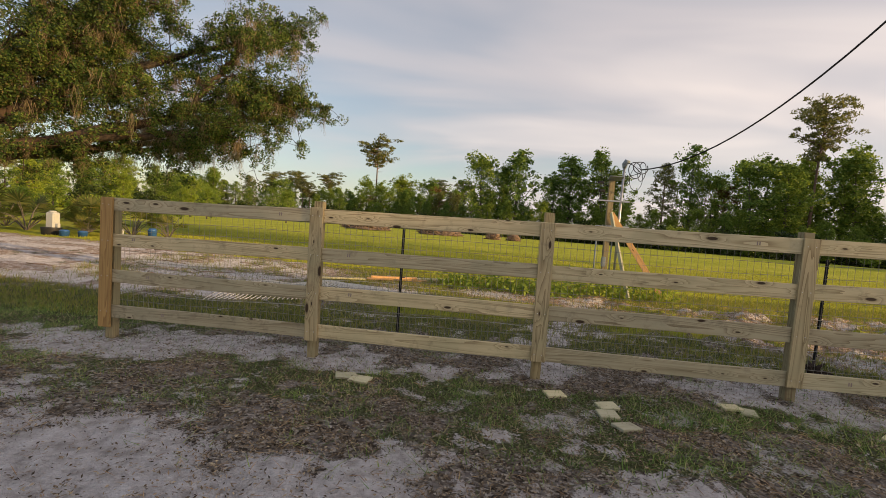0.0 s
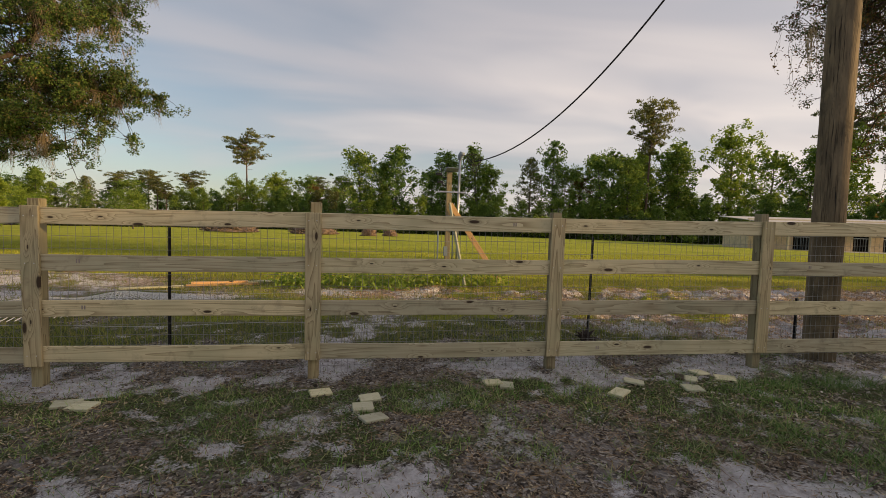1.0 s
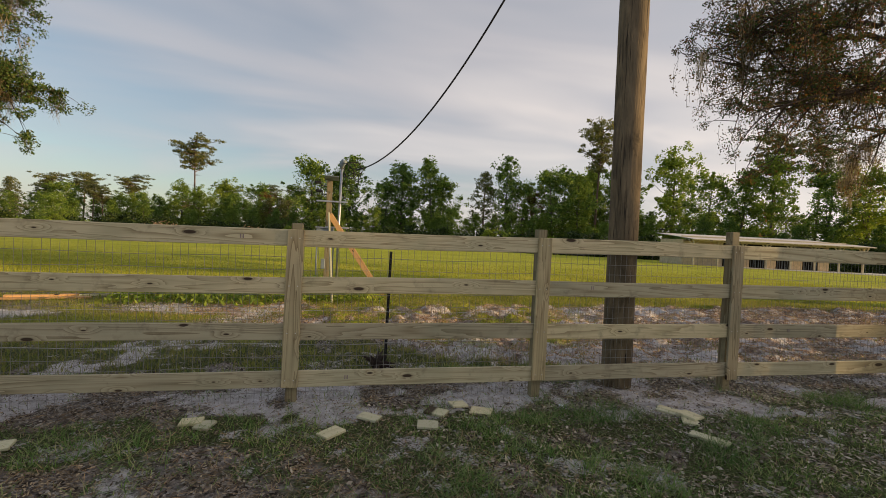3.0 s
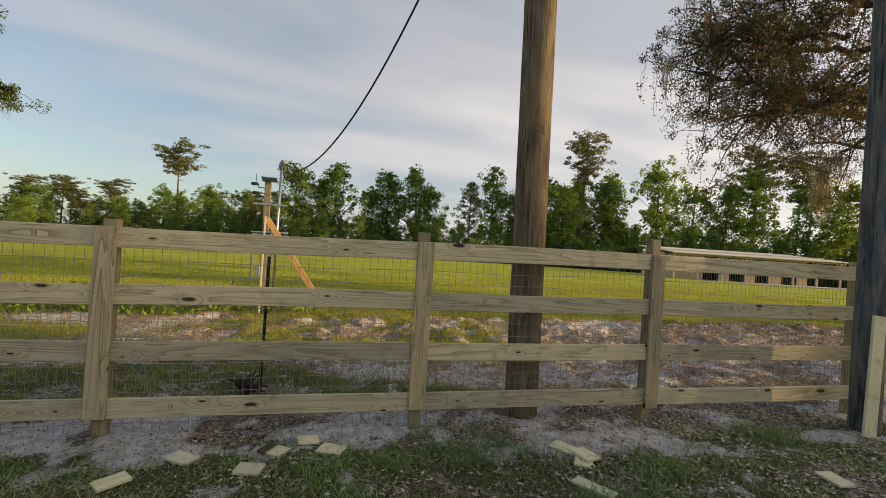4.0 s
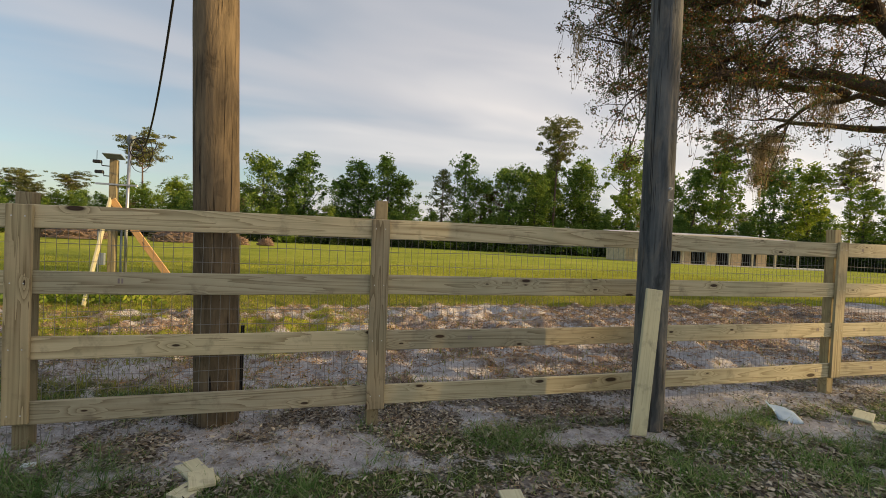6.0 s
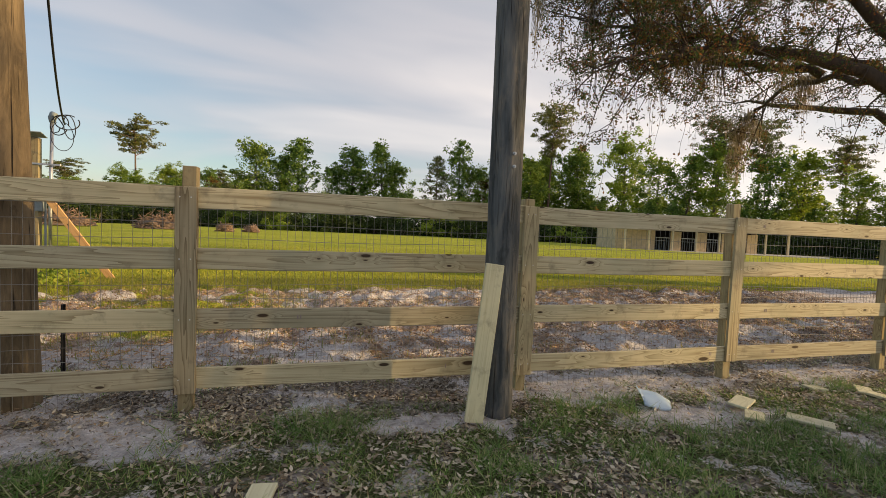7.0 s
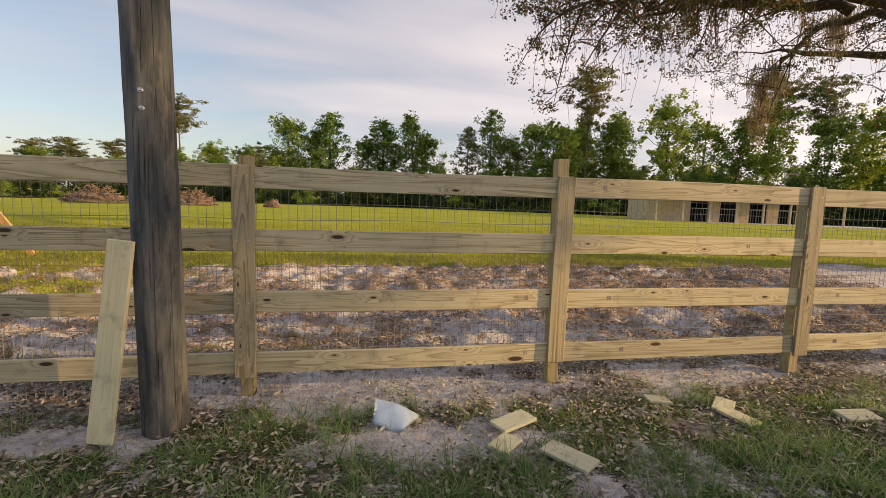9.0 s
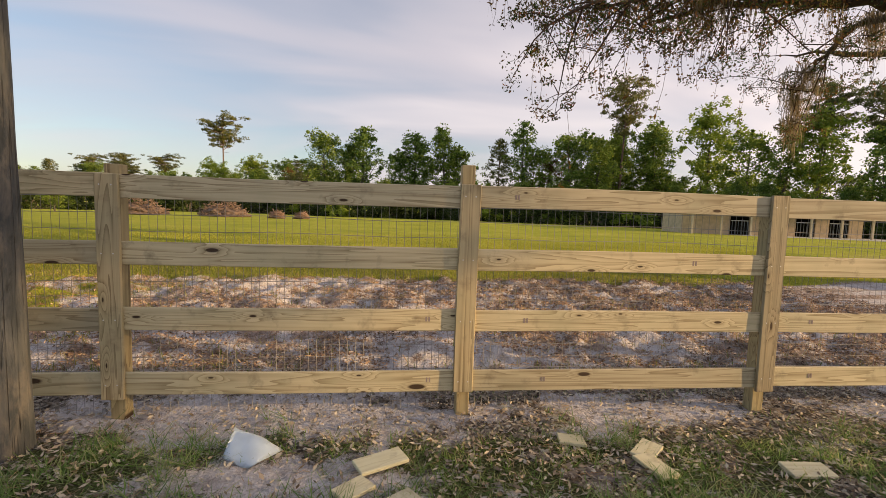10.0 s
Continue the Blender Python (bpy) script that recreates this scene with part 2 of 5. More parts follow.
def make_leaf(name, *cols, through_light=0.42):
    """Leaves: each one its own tone, with some light passing through."""
    w = Mat(name, rough=0.6)
    geo = w.n("ShaderNodeNewGeometry")
    stops = [(k / max(1, len(cols) - 1), c) for k, c in enumerate(cols)]
    col = w.ramp(geo.outputs["Random Per Island"], *stops)
    big = w.noise(w.coords(), 0.45, 2.0)
    col = w.mix(1.0, col, w.ramp(big, (0.3, (0.72, 0.74, 0.74)), (0.7, (1.2, 1.16, 1.0))), "MULTIPLY")
    info = w.n("ShaderNodeObjectInfo")
    col = w.mix(1.0, col, w.ramp(info.outputs["Random"], (0.0, (0.78, 0.85, 0.9)), (1.0, (1.22, 1.12, 0.95))), "MULTIPLY")
    w.colour(col)
    tr = w.n("ShaderNodeBsdfTranslucent")
    w.wire(col, tr.inputs["Color"])
    mx = w.n("ShaderNodeMixShader")
    mx.inputs["Fac"].default_value = through_light
    w.wire(w.p.outputs[0], mx.inputs[1])
    w.wire(tr.outputs[0], mx.inputs[2])
    w.wire(mx.outputs[0], w.t.nodes["Material Output"].inputs["Surface"])
    return w.m


M_LEAF_WOOD = make_leaf("woodland_leaves", (0.08, 0.15, 0.035), (0.17, 0.275, 0.055), (0.33, 0.43, 0.10), through_light=0.48)
# undergrowth green, darkened in the colour for the shade at the wood's foot
M_LEAF_UNDER_SHADE = make_leaf("shaded_undergrowth_leaves", (0.02, 0.038, 0.010), (0.042, 0.072, 0.017), (0.085, 0.125, 0.028), through_light=0.3)
M_LEAF_LIME = make_leaf("spring_leaves", (0.16, 0.25, 0.04), (0.26, 0.36, 0.055), (0.36, 0.43, 0.08), through_light=0.48)
M_LEAF_RUST = make_leaf("rusty_leaves", (0.16, 0.09, 0.035), (0.22, 0.12, 0.04), (0.14, 0.13, 0.04))
M_NEEDLE = make_leaf("pine_needles", (0.09, 0.115, 0.045), (0.15, 0.175, 0.065), (0.24, 0.245, 0.10))
M_LEAF_OAK = make_leaf("live_oak_leaves", (0.022, 0.05, 0.013), (0.07, 0.13, 0.028), (0.19, 0.27, 0.055), (0.20, 0.14, 0.055), through_light=0.40)
M_LEAF_OAK_BROWN = make_leaf("browning_oak_leaves", (0.03, 0.065, 0.02), (0.055, 0.10, 0.03), (0.15, 0.06, 0.032), (0.065, 0.12, 0.035), (0.27, 0.095, 0.042), through_light=0.42)
M_MOSS = make_leaf("spanish_moss", (0.19, 0.15, 0.11), (0.30, 0.24, 0.17), (0.50, 0.39, 0.26), through_light=0.45)
M_PALM = make_leaf("palmetto_fronds", (0.06, 0.09, 0.02), (0.11, 0.13, 0.03), (0.2, 0.19, 0.06))
M_GRASS = make_leaf("grass_blades", (0.08, 0.18, 0.045), (0.17, 0.31, 0.085), (0.29, 0.42, 0.15), (0.52, 0.50, 0.32), through_light=0.5)
M_GRASS_DRY = make_leaf("paddock_blades", (0.17, 0.23, 0.035), (0.28, 0.31, 0.055), (0.38, 0.35, 0.09), (0.42, 0.32, 0.14))
M_GRASS_FIELD = make_leaf("field_grass", (0.24, 0.29, 0.04), (0.34, 0.37, 0.055), (0.43, 0.42, 0.085))
M_LITTER = make_leaf("fallen_leaves", (0.13, 0.105, 0.085), (0.32, 0.265, 0.22), (0.47, 0.41, 0.355), (0.64, 0.585, 0.525), through_light=0.1)
M_CRUMB = make_leaf("broken_leaves", (0.045, 0.036, 0.028), (0.13, 0.10, 0.075), (0.24, 0.19, 0.15), (0.46, 0.40, 0.33), through_light=0.05)
M_RUST_LITTER = make_leaf("rusty_fallen_leaves", (0.08, 0.05, 0.042), (0.22, 0.15, 0.12), (0.40, 0.30, 0.25), (0.62, 0.52, 0.46), through_light=0.1)
M_STRAW = make_leaf("dry_straw", (0.22, 0.14, 0.085), (0.38, 0.26, 0.165), (0.54, 0.41, 0.28), through_light=0.15)


# ---- ground shape and cover ----
def lattice(ix, iy, seed):
    h = (ix * 374761393 + iy * 668265263 + seed * 974711) & 0x7FFFFFFF
    h = ((h ^ (h >> 13)) * 1274126177) & 0x7FFFFFFF
    return ((h ^ (h >> 16)) & 0xFFFF) / 65535.0


def value_noise(x, y, seed):
    ix, iy = np.floor(x).astype(np.int64), np.floor(y).astype(np.int64)
    fx, fy = x - ix, y - iy
    fx, fy = fx * fx * (3 - 2 * fx), fy * fy * (3 - 2 * fy)
    a, b = lattice(ix, iy, seed), lattice(ix + 1, iy, seed)
    c, d = lattice(ix, iy + 1, seed), lattice(ix + 1, iy + 1, seed)
    return (a + (b - a) * fx) * (1 - fy) + (c + (d - c) * fx) * fy


def fbm(x, y, size, seed, octaves=4):
    total, amp, norm = 0.0, 1.0, 0.0
    for k in range(octaves):
        total = total + amp * value_noise(x / size * 2 ** k + 17.3 * k, y / size * 2 ** k - 9.1 * k, seed + k)
        norm += amp
        amp *= 0.5
    return total / norm


def smooth(a, b, v):
    t = np.clip((v - a) / (b - a), 0, 1)
    return t * t * (3 - 2 * t)


def cover(x, y):
    """How much bare sand, green grass, brown litter and mown field there is at a place, 0 to 1."""
    x, y = np.asarray(x, float), np.asarray(y, float)
    big, mid, fine = fbm(x, y, 1.7, 3), fbm(x, y, 0.7, 21), fbm(x, y, 0.28, 40)
    wob = (big - 0.5) * 1.6 + (mid - 0.5) * 0.7
    speck = (mid - 0.5) * 0.8 + (fine - 0.5) * 1.1
    edge = np.interp(x, (-6, -1.5, 1.0, 4.5, 8.5, 11, 30), (-0.7, -0.9, -1.72, -1.85, -2.0, -4.2, -4.6))
    road = smooth(-0.30, 0.55, edge - y + (big - 0.5) * 0.6 + speck * 1.3)
    fence = np.exp(-((y - 0.12 + 0.3 * (big - 0.5)) / 0.55) ** 2)
    field = smooth(-0.5, 0.5, y - np.interp(x, (-8, 0, 4, 8, 13, 30), (9.5, 8.0, 7.0, 6.6, 6.3, 6.6)) + wob)
    yard = smooth(0.0, 0.9, y - 1.9 + wob) * smooth(0.9, -0.8, x + wob) * (1 - field)
    tilled = smooth(-0.5, 0.6, y - np.interp(x, (6, 9, 14, 30), (3.8, 2.0, 0.7, 0.5)) + wob * 0.8) * smooth(3.0, 6.5, x) * (1 - field)
    back_path = np.exp(-((x - 4.6 - 0.35 * y) / 0.8) ** 2) * smooth(0.5, 1.2, y) * (1 - field)
    sand = 0.52 * smooth(0.42, 0.74, mid * 0.40 + fine * 0.60)
    sand = np.maximum(sand, 0.85 * smooth(0.34, 0.80, fence * 0.76 + (mid - 0.5) * 1.2 + (fine - 0.5) * 1.3))
    sand = np.maximum(sand, 0.7 * smooth(0.45, 1.05, back_path + speck * 1.6))
    sand = np.maximum(sand * (1 - 0.7 * tilled), 0.95 * tilled * smooth(0.38, 0.56, mid * 0.5 + fine * 0.5))
    hollow = np.exp(-(((x - 16.35) / 0.8) ** 2 + ((y + 0.78) / 0.34) ** 2))
    hollow = np.maximum(hollow, np.exp(-(((x - 11.3) / 1.3) ** 2 + ((y + 0.35) / 0.35) ** 2)))
    hollow = np.maximum(hollow, np.exp(-(((x - 14.1) / 0.8) ** 2 + ((y + 0.5) / 0.22) ** 2)))
    hollow = np.maximum(hollow, np.exp(-(((x - 0.1) / 1.5) ** 2 + ((y + 0.3) / 0.5) ** 2)))
    back_bare = np.exp(-(((x - 4.5) / 1.0) ** 2 + ((y - 5.4) / 0.6) ** 2)) + np.exp(-(((x - 2.0) / 1.2) ** 2 + ((y - 4.6) / 0.4) ** 2))
    hollow = np.maximum(hollow, back_bare)
    sand = np.maximum(sand, 0.95 * smooth(0.15, 0.85, hollow + speck * 0.9))
    sand = np.maximum(np.maximum(sand, road), yard * (0.35 + 0.5 * smooth(0.45, 0.6, mid)))
    strip = np.exp(-((y - 1.0) / 0.7) ** 2) * smooth(1.0, -1.0, x)
    grass = smooth(0.43, 0.64, big * 0.22 + mid * 0.30 + fine * 0.48 + strip * 0.4 + 0.10 * np.exp(-((y + 0.45) / 0.4) ** 2) + np.interp(x, (0, 6, 9, 12, 15, 20), (0.03, 0.03, 0.05, 0.09, 0.09, 0.08)))
    sand = sand * (1 - 0.8 * strip)
    bare = np.exp(-((y - 0.12 + 0.5 * (big - 0.5)) / 0.5) ** 2) * smooth(6, 12, x)
    grass = grass * (1 - tilled * 0.8) * (1 - sand) * (1 - 0.9 * bare)
    tuft = smooth(0.36, 0.58, big * 0.30 + mid * 0.35 + fine * 0.35 + 0.16 * strip + 0.08 * smooth(3.5, 1.5, y))
    grass = np.maximum(grass, smooth(0.6, 1.2, y) * (1 - tilled) * (1 - yard) * (1 - sand) * 0.9 * tuft)
    paddock = smooth(1.9, 3.2, y + wob * 0.7) * smooth(1.0, 3.0, x) * smooth(14.5, 11.0, x + wob) * smooth(0.44, 0.56, big * 0.45 + mid * 0.55)
    field = np.maximum(field, 0.85 * paddock * (1 - 0.7 * back_path) * (1 - np.clip(back_bare * 1.3, 0, 1)))
    field = field * (1 - 0.25 * smooth(0.62, 0.75, fbm(x, y, 4.5, 77)))
    sand = sand * (1 - field)
    grass = grass * (1 - field)
    return sand, grass, np.clip(1 - sand - grass - field, 0, 1), field, np.maximum(tilled, yard)


def ground_z(x, y):
    x, y = np.asarray(x, float), np.asarray(y, float)
    line = np.interp(x, (-6, 0, 2.4, 4.9, 7.3, 9.8, 12, 14.7, 17, 19.5, 26), (-0.15, -0.13, -0.08, -0.06, -0.01, -0.03, -0.03, -0.04, -0.06, -0.09, -0.10))
    w = np.exp(-(y / 2.5) ** 2) * smooth(-1.6, -0.1, y)
    near = smooth(20.0, 8.0, np.abs(y)) * smooth(34, 24, np.abs(x - 8))
    bumps = (fbm(x, y, 0.9, 5) - 0.5) * 0.05 + (fbm(x, y, 0.24, 8) - 0.5) * 0.045
    till = smooth(0.6, 1.6, y) * smooth(7.2, 6.0, y) * smooth(5.0, 8.0, x)
    clods = np.abs(fbm(x, y, 0.75, 9) - 0.5) * 0.30 - 0.03 + (fbm(x, y, 0.24, 12) - 0.5) * 0.22
    fall = 0.012 * np.clip(np.hypot(x - 9, y) - 45, 0, 110)
    return line * w + near * (bumps + till * clods) + (1 - w) * (-0.015) - fall


def quads_mesh(name, v):
    """A mesh of separate four-cornered faces from an array (n, 4, 3)."""
    n = len(v)
    me = bpy.data.meshes.new(name)
    me.vertices.add(n * 4)
    me.vertices.foreach_set("co", np.ascontiguousarray(v, dtype=np.float32).ravel())
    me.loops.add(n * 4)
    me.loops.foreach_set("vertex_index", np.arange(n * 4, dtype=np.int32))
    me.polygons.add(n)
    me.polygons.foreach_set("loop_start", np.arange(0, n * 4, 4, dtype=np.int32))
    me.update(calc_edges=True)
    return me


def grid_mesh(name, xs, ys):
    gx, gy = np.meshgrid(xs, ys)
    gz = ground_z(gx, gy)
    nx, ny = len(xs), len(ys)
    me = bpy.data.meshes.new(name)
    me.vertices.add(nx * ny)
    me.vertices.foreach_set("co", np.stack([gx, gy, gz], -1).astype(np.float32).ravel())
    i = np.arange(nx * ny).reshape(ny, nx)
    f = np.stack([i[:-1, :-1], i[:-1, 1:], i[1:, 1:], i[1:, :-1]], -1).reshape(-1, 4)
    me.loops.add(f.size)
    me.loops.foreach_set("vertex_index", f.astype(np.int32).ravel())
    me.polygons.add(len(f))
    me.polygons.foreach_set("loop_start", np.arange(0, f.size, 4, dtype=np.int32))
    me.polygons.foreach_set("use_smooth", np.ones(len(f), dtype=bool))
    me.update(calc_edges=True)
    sand, grass, litter, field, tilled = cover(gx, gy)
    at = me.color_attributes.new("cover", "FLOAT_COLOR", "POINT")
    at.data.foreach_set("color", np.stack([sand, grass, field, tilled], -1).astype(np.float32).ravel())
    return me


def make_ground():
    w = Mat("ground_cover", rough=0.95)
    w.p.inputs["Specular IOR Level"].default_value = 0.1
    at = w.n("ShaderNodeVertexColor")
    at.layer_name = "cover"
    sep = w.n("ShaderNodeSeparateColor")
    w.wire(at.outputs["Color"], sep.inputs["Color"])
    v = w.coords()
    n_f, n_m, n_b = w.noise(v, 55.0, 5.0, 0.65), w.noise(v, 9.0, 5.0, 0.6), w.noise(v, 0.22, 5.0, 0.6)
    n_e = w.noise(v, 6.0, 9.0, 0.74, 0.5)
    sand = w.ramp(n_m, (0.30, (0.42, 0.385, 0.38)), (0.50, (0.68, 0.645, 0.65)), (0.70, (0.82, 0.80, 0.82)))
    sand = w.mix(w.ramp(n_f, (0.58, 0.0), (0.70, 0.55)), sand, (0.27, 0.22, 0.19))
    sand = w.mix(w.ramp(n_e, (0.60, 0.0), (0.70, 0.35)), sand, (0.33, 0.275, 0.24))
    warp = w.n("ShaderNodeVectorMath")
    warp.operation = "ADD"
    jig = w.n("ShaderNodeTexNoise", Scale=14.0, Detail=3.0)
    w.wire(v, jig.inputs["Vector"])
    jig_small = w.n("ShaderNodeVectorMath")
    jig_small.operation = "SCALE"
    jig_small.inputs["Scale"].default_value = 0.05
    w.wire(jig.outputs["Color"], jig_small.inputs[0])
    w.wire(v, warp.inputs[0])
    w.wire(jig_small.outputs[0], warp.inputs[1])
    flecks = w.n("ShaderNodeTexVoronoi", Scale=42.0)
    w.wire(warp.outputs[0], flecks.inputs["Vector"])
    fleck = w.n("ShaderNodeSeparateColor")
    w.wire(flecks.outputs["Color"], fleck.inputs["Color"])
    soil = w.ramp(fleck.outputs[0], (0.0, (0.045, 0.037, 0.03)), (0.42, (0.16, 0.13, 0.105)), (0.76, (0.34, 0.295, 0.25)), (1.0, (0.66, 0.61, 0.55)))
    # fine low spots darkened in the colour, as contact shadow among the litter
    soil = w.mix(w.ramp(n_f, (0.34, 0.75), (0.50, 0.0)), soil, (0.03, 0.023, 0.018))
    soil = w.mix(w.ramp(n_m, (0.48, 0.0), (0.64, 0.55)), soil, (0.44, 0.41, 0.40))
    green = w.ramp(n_f, (0.34, (0.028, 0.034, 0.014)), (0.52, (0.105, 0.125, 0.05)), (0.70, (0.30, 0.30, 0.19)))
    till = w.ramp(n_m, (0.30, (0.20, 0.13, 0.10)), (0.50, (0.46, 0.36, 0.305)), (0.70, (0.72, 0.63, 0.59)))
    till = w.mix(w.ramp(n_f, (0.34, 0.7), (0.48, 0.0)), till, (0.12, 0.07, 0.05))
    mow = w.ramp(n_b, (0.28, (0.29, 0.34, 0.04)), (0.50, (0.41, 0.44, 0.05)), (0.64, (0.48, 0.475, 0.07)), (0.75, (0.52, 0.46, 0.16)))
    mow = w.mix(w.ramp(w.noise(v, 1.7, 6.0, 0.7), (0.40, 0.45), (0.62, 0.0)), mow, (0.20, 0.24, 0.03))

    def cut(channel, amount=0.5):
        k = w.math("ADD", channel, w.math("MULTIPLY", w.math("SUBTRACT", n_f, 0.5), amount))
        k = w.math("ADD", k, w.math("MULTIPLY", w.math("SUBTRACT", n_e, 0.5), amount * 2.2))
        return w.ramp(k, (0.38, 0.0), (0.58, 1.0))

    col = w.mix(w.math("MULTIPLY", at.outputs["Alpha"], 0.8), soil, till)
    col = w.mix(cut(sep.outputs[1]), col, green)
    col = w.mix(cut(sep.outputs[0], 1.15), col, sand)
    col = w.mix(cut(sep.outputs[2], 0.4), col, mow)
    w.colour(col)
    w.bump(w.math("ADD", w.math("ADD", n_f, w.math("MULTIPLY", flecks.outputs["Distance"], 0.5)), w.math("MULTIPLY", n_m, 2.0)), 1.0, 0.045)
    return w.m


M_GROUND = make_ground()


def steps(*spans):
    """Line positions from spans of (start, end, step)."""
    out = [np.arange(a, b, s) for a, b, s in spans]
    return np.concatenate(out + [np.array([spans[-1][1]])])


ground = new("ground", grid_mesh("ground", steps((-2500, -300, 550), (-300, -40, 20), (-40, -8, 1.0), (-8, 25, 0.06), (25, 60, 1.0), (60, 300, 20), (300, 2500, 550)),
                                 steps((-2500, -300, 550), (-300, -20, 20), (-20, -6, 1.0), (-6, 8, 0.06), (8, 20, 0.4), (20, 60, 2.0), (60, 300, 20), (300, 2500, 550))))
ground.data.materials.append(M_GROUND)
tagged(ground, "sandy ground with grass, leaf litter and a mown field", "ground", kind="structure")


# ---- mesh helpers ----
def part(name, bm, material, parent=None, label="", m=None):
    """Links a bmesh as one mesh object under a thing or a part."""
    me = bpy.data.meshes.new(name)
    bm.to_mesh(me)
    bm.free()
    me.materials.append(material)
    return link(name, me, parent, label, m)


def link(name, me, parent=None, label="", m=None):
    ob = new(name, me)
    ob.parent = parent
    if m is not None:
        ob.matrix_basis = m
    return tagged(ob, label)


def holder(name, label, category, group="", m=None):
    ob = new(name)
    ob.empty_display_size = 0.2
    if m is not None:
        ob.matrix_basis = m
    return tagged(ob, label, category, group)


def box(sx, sy, sz, bevel=0.004, at=(0, 0, 0), bm=None, turn=None):
    """A bevelled box, its middle at a place; added to bm where one is given."""
    own = bmesh.new()
    bmesh.ops.create_cube(own, size=1.0)
    bmesh.ops.scale(own, vec=(sx, sy, sz), verts=own.verts)
    if bevel:
        bmesh.ops.bevel(own, geom=own.edges[:], offset=bevel, segments=1, affect="EDGES")
    if turn is not None:
        bmesh.ops.transform(own, matrix=turn, verts=own.verts)
    bmesh.ops.translate(own, vec=at, verts=own.verts)
    if bm is None:
        return own
    me = bpy.data.meshes.new("t")
    own.to_mesh(me)
    own.free()
    bm.from_mesh(me)
    bpy.data.meshes.remove(me)
    return bm


def tube(bm, pts, radii, sides=8, cap=True):
    """A round bar along points, its radius given for each."""
    pts = [Vector(p) for p in pts]
    if isinstance(radii, (int, float)):
        radii = [radii] * len(pts)
    rings = []
    side = Vector((1, 0, 0))
    for k, p in enumerate(pts):
        d = (pts[min(k + 1, len(pts) - 1)] - pts[max(k - 1, 0)]).normalized()
        side = side - d * side.dot(d)
        if side.length < 1e-3:
            side = d.orthogonal()
        side.normalize()
        other = d.cross(side)
        rings.append([bm.verts.new(p + (side * math.cos(a) + other * math.sin(a)) * radii[k])
                      for a in (2 * math.pi * j / sides for j in range(sides))])
    for a, b in zip(rings, rings[1:]):
        for j in range(sides):
            f = bm.faces.new((a[j], a[(j + 1) % sides], b[(j + 1) % sides], b[j]))
            f.smooth = True
    if cap:
        bm.faces.new(rings[0][::-1])
        bm.faces.new(rings[-1])
    return bm


def plank(length, width, thick, warp=0.004, rng=random, bow=0.0):
    """A sawn board along local x, slightly bowed and twisted, with eased edges."""
    bm = bmesh.new()
    bmesh.ops.create_cube(bm, size=1.0)
    bmesh.ops.scale(bm, vec=(length, thick, width), verts=bm.verts)
    bmesh.ops.bevel(bm, geom=bm.edges[:], offset=0.004, segments=1, affect="EDGES")
    long = [e for e in bm.edges if abs(e.verts[0].co.x - e.verts[1].co.x) > length * 0.5]
    bmesh.ops.subdivide_edges(bm, edges=long, cuts=5)
    k1, k2, twist = rng.uniform(-warp, warp), rng.uniform(-warp, warp), rng.uniform(-0.012, 0.012)
    for v in bm.verts:
        u = v.co.x / length * 2
        v.co.z += k1 * (1 - u * u) + bow * u + v.co.y * twist * u
        v.co.y += k2 * 0.5 * (1 - u * u) * (1 if abs(u) < 0.98 else 0)
    return bm


# ---- the board fence ----
POST_X = (-0.06, 2.415, 4.87, 7.345, 9.81, 12.22, 15.02, 17.47, 19.93, 22.4, 24.9)
POST_TOP = (1.52, 1.64, 1.69, 1.67, 1.735, 1.83, 1.748, 1.838, 1.69, 1.69, 1.70)
GROW = (0.957, 0.985, 1.005, 1.02, 1.045, 1.062, 1.068, 1.07, 1.068, 1.06, 1.05)
BOARD_FOOT = (0.02, 0.112, 0.142, 0.152, 0.166, 0.118, 0.125, 0.15, 0.12, 0.13, 0.12)
RAIL_Z = (1.503, 1.072, 0.645, 0.217)
rng = random.Random(4)
fence = holder("board_fence", "new four-rail pine board fence backed with woven wire", "fence")
for k, (x, top, grow, board_foot) in enumerate(zip(POST_X, POST_TOP, GROW, BOARD_FOOT)):
    foot = float(ground_z(x, 0.08)) - 0.25
    part("post", plank(top - foot, 0.098, 0.098, 0.002, rng), M_POST, fence,
         m=pose(x + rng.uniform(-0.008, 0.008), 0.082, (top + foot) / 2, 0, -90 + rng.uniform(-0.4, 0.4), 0))
    board_top = RAIL_Z[0] * grow + 0.082 + rng.uniform(-0.01, 0.012)
    face = part("face_board", plank(board_top - board_foot, 0.148, 0.028, 0.003, rng), M_FACE if k else M_END, fence, "" if k else "orange brown end board",
                m=pose(x + (0.0 if k else -0.02), -0.0165, (board_top + board_foot) / 2, 0, -90 + rng.uniform(-0.5, 0.5), 0))
    for i in range(4):
        for side in (-0.035, 0.04):
            head = bmesh.new()
            bmesh.ops.create_circle(head, cap_ends=True, segments=8, radius=0.005)
            part("nail_head", head, M_WIRE, face, m=pose(RAIL_Z[i] * grow - (board_top + board_foot) / 2, -0.0155, side, 90, 0, 0))
for k in range(len(POST_X) - 1):
    a, b = POST_X[k], POST_X[k + 1]
    lo, hi = GROW[k], GROW[k + 1]
    for z in RAIL_Z:
        length = b - a - 0.006
        part("rail", plank(length, 0.150 * (lo + hi) / 2, 0.028, 0.008, rng, z * (hi - lo) / 2), M_RAIL, fence,
             m=pose((a + b) / 2, 0.0155, z * (lo + hi) / 2 + rng.uniform(-0.006, 0.006), rng.uniform(-1.0, 1.0), 0, 0))


